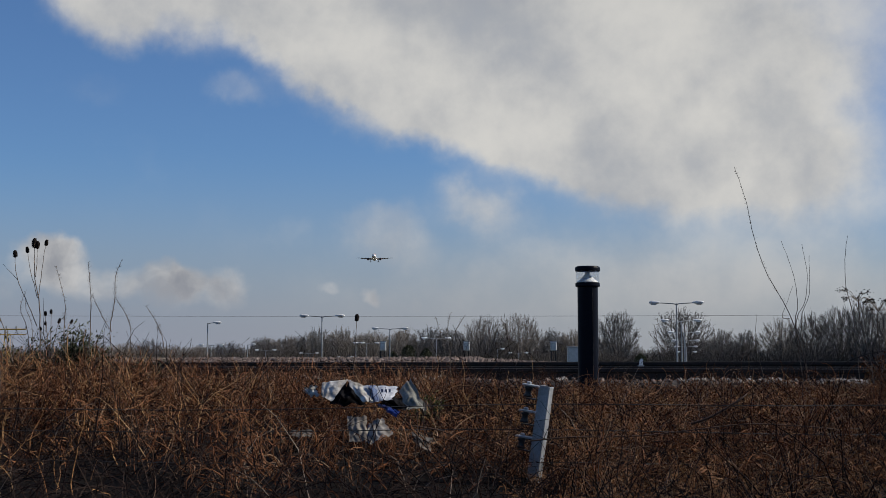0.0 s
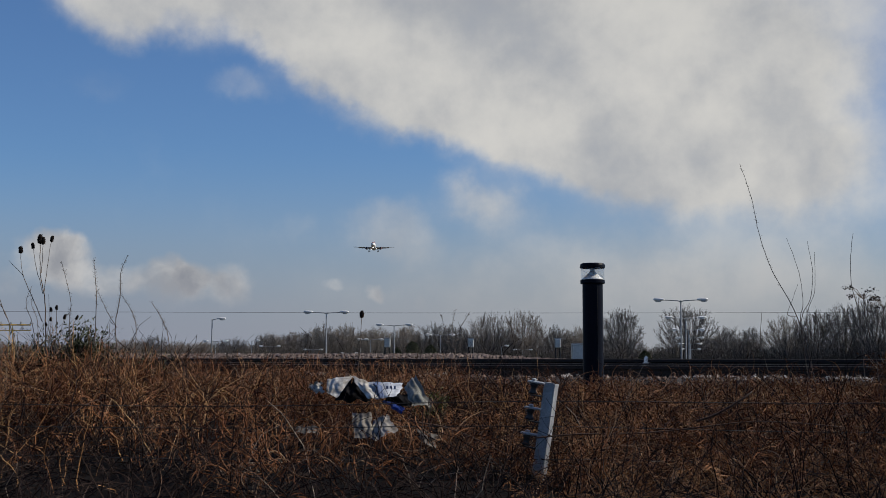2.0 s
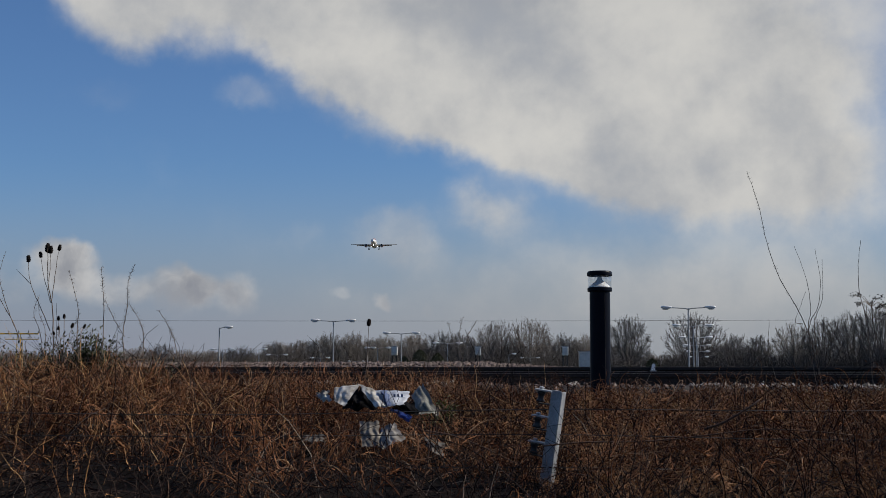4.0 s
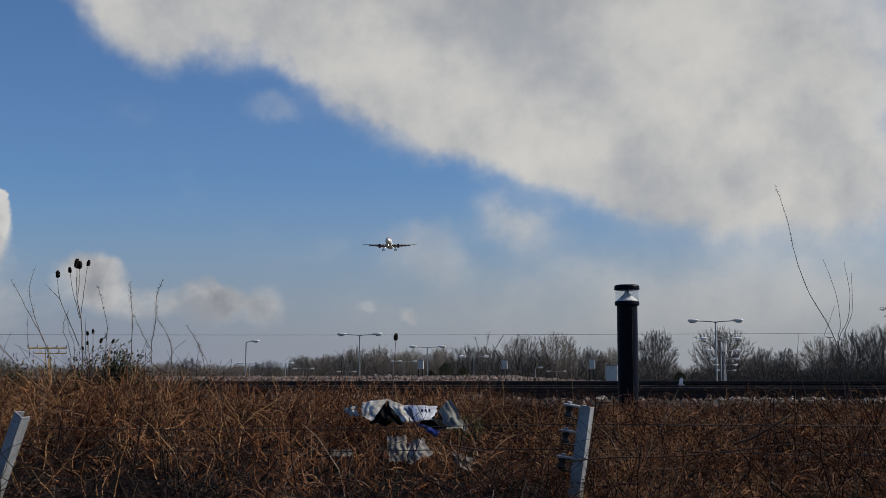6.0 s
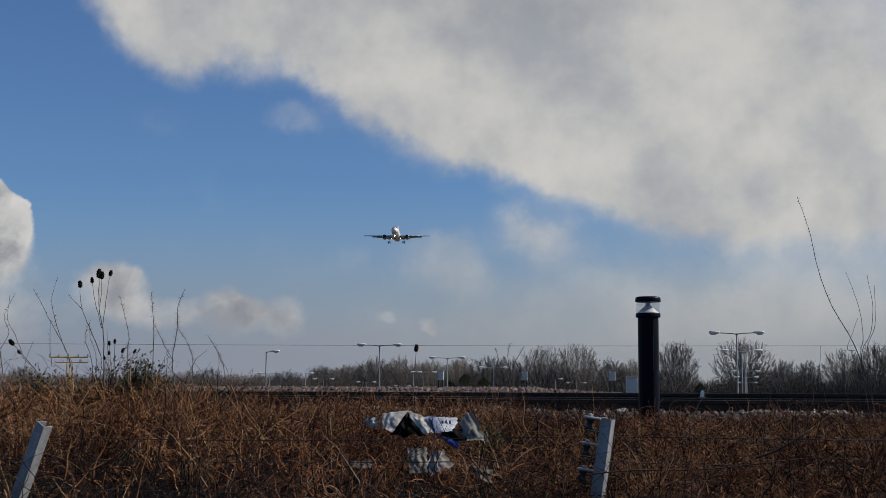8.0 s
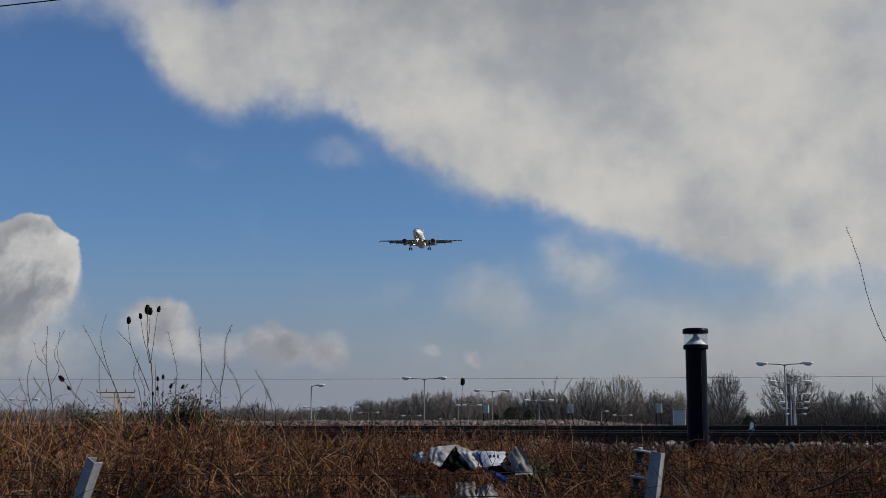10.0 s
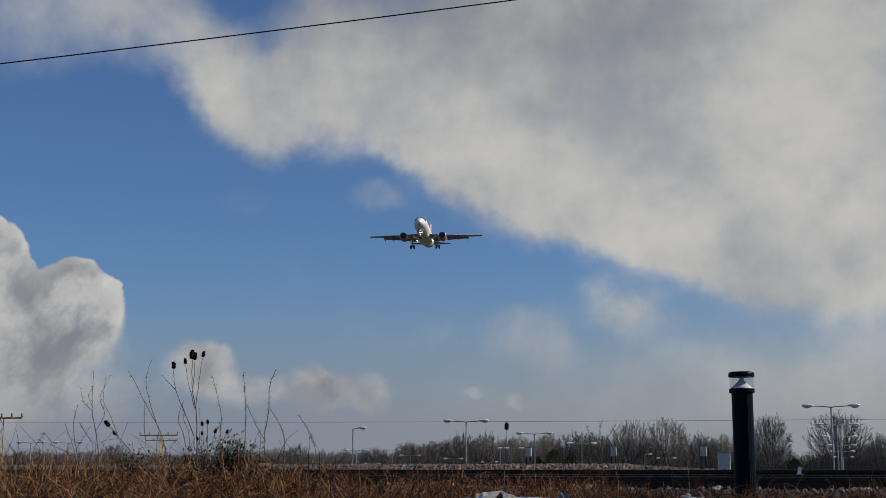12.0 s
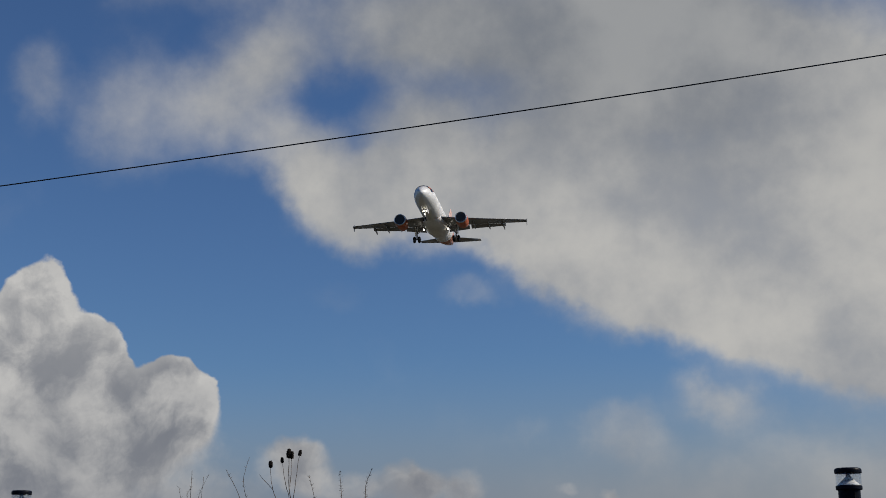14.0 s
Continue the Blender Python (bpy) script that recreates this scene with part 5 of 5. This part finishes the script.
def build_airliner():
    t = thing("airliner", "white twin-engine airliner with orange engines and lowered landing gear", "airplane")
    body = []
    for y, rx, rz, cz in ((16.7, 0.12, 0.12, -0.55), (16.4, 0.5, 0.48, -0.50), (15.8, 0.95, 0.92, -0.40), (14.8, 1.42, 1.42, -0.22), (13.4, 1.78, 1.84, -0.05), (11.6, 1.95, 2.05, 0.0),
                          (9.0, 1.975, 2.07, 0.0), (-6.0, 1.975, 2.07, 0.0), (-9.0, 1.93, 1.98, 0.08)):
        body.append(ellipse(y, 0, cz, rx, rz))
    part("fuselage", Shape().rings(body), AIR_WHITE, t, smooth=True)
    tail = [ellipse(y, 0, cz, rx, rz) for y, rx, rz, cz in ((-8.99, 1.93, 1.98, 0.08), (-12.0, 1.68, 1.72, 0.32), (-15.0, 1.25, 1.30, 0.66), (-18.0, 0.70, 0.75, 1.05), (-20.3, 0.25, 0.3, 1.35), (-20.8, 0.12, 0.14, 1.4))]
    part("tail_cone", Shape().rings(tail), AIR_TAIL, t, "pale orange painted rear fuselage", True)
    part("wing_fairing", Shape().rings([ellipse(y, 0, -1.35, rx, rz) for y, rx, rz in ((5.6, 0.6, 0.3), (4.4, 1.7, 0.95), (2.0, 2.15, 1.15), (-3.0, 2.15, 1.15), (-5.5, 1.6, 0.9), (-7.0, 0.6, 0.4))]), AIR_WHITE, t, smooth=True)
    # cockpit band
    for sg in (-1, 1):
        for k in range(3):
            w0 = radians(90 - sg * (3 + 25 * k))
            w1 = radians(90 - sg * (24 + 25 * k))
            y0, y1 = 14.95 - 0.35 * k, 14.15 - 0.35 * k
            rr0, rr1 = 1.40 + 0.13 * k, 1.64 + 0.1 * k
            c0, c1 = -0.20, -0.10
            s = Shape().quad((rr0 * math.cos(w0), y0, c0 + rr0 * math.sin(w0)), (rr0 * math.cos(w1), y0 - 0.25, c0 + rr0 * math.sin(w1)),
                             (rr1 * math.cos(w1), y1 - 0.25, c1 + rr1 * math.sin(w1)), (rr1 * math.cos(w0), y1, c1 + rr1 * math.sin(w0)))
            win = part("cockpit_window", s, COCKPIT, t)
            win.location.z, win.location.y = 0.05, 0.06
    top = Shape().rings([[(rx * math.cos(w), y, cz + rz * math.sin(w)) for w in [radians(28 + 124 * k / 15) for k in range(16)]]
                         for y, rx, rz, cz in ((14.2, 1.64, 1.66, -0.13), (13.4, 1.80, 1.86, -0.05), (12.4, 1.90, 1.98, -0.01), (11.9, 1.95, 2.05, 0.0))], close=False)
    top.f = [q for i, q in enumerate(top.f) if i % 16 != 15]
    part("nose_band", top, AIR_ORANGE, t, "orange band behind the cockpit windows", True)
    for sg in (-1, 1):
        wing = part("wing", slab([(sg * 1.6, 4.3, 7.0, -1.15, 0.60), (sg * 6.4, 1.75, 4.1, -0.72, 0.40), (sg * 17.0, -3.5, 1.6, 0.28, 0.13)]), AIR_GREY, t, smooth=True)
        part("slat", slab([(sg * 2.6, 4.15, 0.8, -1.22, 0.14), (sg * 5.2, 2.75, 0.7, -1.00, 0.12), (sg * 16.6, -3.1, 0.4, 0.13, 0.05)], 10), AIR_GREY, wing)
        for a, b in ((2.3, 6.2), (6.5, 13.0)):
            ya, yb = (-2.35, -2.4) if a < 5 else (-2.45, -3.95)
            za, zb = (-1.22, -0.92) if a < 5 else (-0.80, -0.28)
            fl = slab([(sg * a, 0, 1.5 if a < 5 else 1.3, 0, 0.16), (sg * b, 0, 1.25 if a < 5 else 0.85, 0, 0.11)], 10)
            fl.v = [(x, y * 0.80 + ya + (yb - ya) * (abs(x) - a) / (b - a), y * 0.36 + z + 0.12 + za + (zb - za) * (abs(x) - a) / (b - a)) for x, y, z in fl.v]
            part("flap", fl, AIR_GREY, wing)
        for x in (7.2, 9.9, 12.6):
            q = (x - 6.4) / 10.6
            zc = -0.72 + q - 0.32
            part("flap_fairing", Shape().rings([ellipse(y - 5.25 * q + 0.6, sg * x, zc + dz, r, r * 1.5, 10) for y, r, dz in ((0.2, 0.03, 0.1), (-0.8, 0.15, 0), (-2.4, 0.17, -0.05), (-3.4, 0.12, -0.18), (-3.9, 0.03, -0.24))]), AIR_GREY, wing)
        part("wingtip_fence", Shape().rings([[(sg * 17.02 + dx, -3.5, 0.3), (sg * 17.02 + dx, -4.9, 1.0), (sg * 17.02 + dx, -5.3, 0.3), (sg * 17.02 + dx, -4.9, -0.4)] for dx in (-0.03, 0.03)]), AIR_GREY, wing)
        # engine
        ex, ez = sg * 5.75, -2.05
        cowl = [(6.2, 0.93), (6.28, 1.0), (6.2, 1.07), (5.6, 1.16), (4.6, 1.19), (3.4, 1.12), (2.4, 0.95)]
        eng = part("engine", Shape().rings([ellipse(y, ex, ez, r, r, 32) for y, r in cowl[2:]], close=False), AIR_ORANGE, t, "orange engine nacelle", True)
        part("intake_lip", Shape().rings([ellipse(y, ex, ez, r, r, 32) for y, r in ((5.9, 0.90), (6.2, 0.93), (6.28, 1.0), (6.21, 1.072), (6.0, 1.115))], close=False), AIR_METAL, eng, "bare metal intake lip", True)
        part("duct", Shape().rings([ellipse(y, ex, ez, r, r, 32) for y, r in ((6.18, 0.925), (5.2, 0.88), (5.1, 0.3))]), AIR_DARK, eng, "dark intake")
        part("spinner", Shape().rings([ellipse(y, ex, ez, r, r, 16) for y, r in ((5.65, 0.03), (5.4, 0.16), (5.12, 0.28))]), AIR_GREY, eng)
        part("exhaust", Shape().rings([ellipse(y, ex, ez, r, r, 24) for y, r in ((2.6, 0.80), (1.8, 0.62), (1.0, 0.42))]), AIR_METAL, eng)
        part("pylon", Shape().rings([[(ex - 0.16, y, z0), (ex + 0.16, y, z0), (ex + 0.16, y, z1), (ex - 0.16, y, z1)] for y, z0, z1 in ((5.0, -1.05, -0.9), (3.0, -1.2, -0.6), (0.8, -1.6, -0.75))]), AIR_GREY, eng)
        # tailplane
        part("tailplane", slab([(sg * 0.5, -14.6, 3.8, 1.0, 0.30), (sg * 6.2, -18.2, 1.5, 1.55, 0.10)]), AIR_GREY, t, smooth=True)
        # main gear
        gx = sg * 3.8
        gear = part("main_gear", Shape().tube([(gx, -1.2, -1.0), (gx, -1.2, -3.75)], [0.19, 0.13], 10), AIR_GREY, t)
        part("gear_door", Shape().box(gx + sg * 0.28, -1.75, -2.9, gx + sg * 0.34, -0.75, -1.2, 0.01), AIR_WHITE, gear)
        part("side_stay", Shape().tube([(gx - sg * 1.5, -1.2, -1.6), (gx, -1.2, -2.6)], [0.08, 0.08], 6), AIR_GREY, gear)
        part("axle", Shape().tube([(gx - 0.5, -1.2, -3.75), (gx + 0.5, -1.2, -3.75)], [0.09, 0.09], 8), AIR_GREY, gear)
        for dx in (-0.46, 0.46):
            w = Shape().lathe([(0.2, -0.2), (0.53, -0.21), (0.62, -0.13), (0.625, 0.13), (0.53, 0.21), (0.2, 0.2)], 24)
            part("wheel", w.moved(Matrix.Translation((gx + dx, -1.2, -3.75)) @ Matrix.Rotation(radians(90), 4, "Y")), RUBBER, gear, "black tyre", True)
        part("landing_light", Shape().rings([ellipse(y, sg * 2.35, -2.0, r, r, 14) for y, r in ((-0.25, 0.04), (-0.3, 0.13), (-0.6, 0.13))]), BEACON, t, "glowing landing light")
    part("fin", Shape().rings([[(a, y0, z), (0, y0 + 0.3, z), (-a, y0, z), (-a, y0 - c * 0.5, z), (0, y0 - c, z), (a, y0 - c * 0.5, z)]
                               for z, y0, c, a in ((1.3, -11.6, 6.4, 0.22), (2.2, -13.0, 5.6, 0.20), (7.9, -17.6, 2.3, 0.08))]), AIR_FIN, t, "pale orange tail fin")
    # nose gear
    ng = part("nose_gear", Shape().tube([(0, 11.3, -1.8), (0, 11.5, -3.9)], [0.13, 0.10], 10), AIR_GREY, t)
    part("axle", Shape().tube([(-0.3, 11.5, -3.9), (0.3, 11.5, -3.9)], [0.06, 0.06], 8), AIR_GREY, ng)
    for dx in (-0.25, 0.25):
        w = Shape().lathe([(0.14, -0.11), (0.37, -0.11), (0.42, -0.06), (0.42, 0.06), (0.37, 0.11), (0.14, 0.11)], 20)
        part("wheel", w.moved(Matrix.Translation((dx, 11.5, -3.9)) @ Matrix.Rotation(radians(90), 4, "Y")), RUBBER, ng, "black tyre", True)
        part("gear_door", Shape().box(dx * 1.9 - 0.02, 10.6, -2.7, dx * 1.9 + 0.02, 12.6, -1.9, 0.008), AIR_WHITE, ng)
        part("taxi_light", Shape().rings([ellipse(y, dx * 0.85, -2.5, r, r, 12) for y, r in ((11.72, 0.03), (11.70, 0.11), (11.6, 0.11))]), BEACON, ng, "glowing light on the nose leg")
    part("taxi_light", Shape().rings([ellipse(y, 0, -3.1, r, r, 12) for y, r in ((11.80, 0.03), (11.78, 0.10), (11.68, 0.10))]), BEACON, ng, "glowing light on the nose leg")
    return t


airliner = build_airliner()

# seconds and place of the airliner on its approach
FLIGHT = [
    (0.0, -59.5, 1224.2, 102.3),
    (2.0, -57.0, 1083.6, 97.0),
    (5.0, -53.8, 872.3, 90.5),
    (5.5, -53.6, 836.8, 89.2),
    (6.5, -52.3, 766.2, 86.3),
    (7.5, -51.2, 695.7, 84.0),
    (10.0, -48.1, 518.9, 77.3),
    (11.0, -47.1, 448.1, 74.2),
    (11.5, -46.3, 412.8, 72.5),
    (12.0, -45.8, 377.2, 71.2),
    (12.5, -45.3, 341.4, 70.5),
    (13.0, -44.6, 305.6, 68.9),
    (13.5, -44.0, 269.6, 67.7),
    (14.0, -43.6, 233.3, 66.4)]


def motions():
    """The airliner flies a straight, slightly crabbed approach, nose a little up."""
    walk(airliner, [(t, pose(x, y, z, 0, 0, 180 + 1.0) @ pose(0, 0, 0, 3.6, 0, 0)) for t, x, y, z in FLIGHT])


motions()
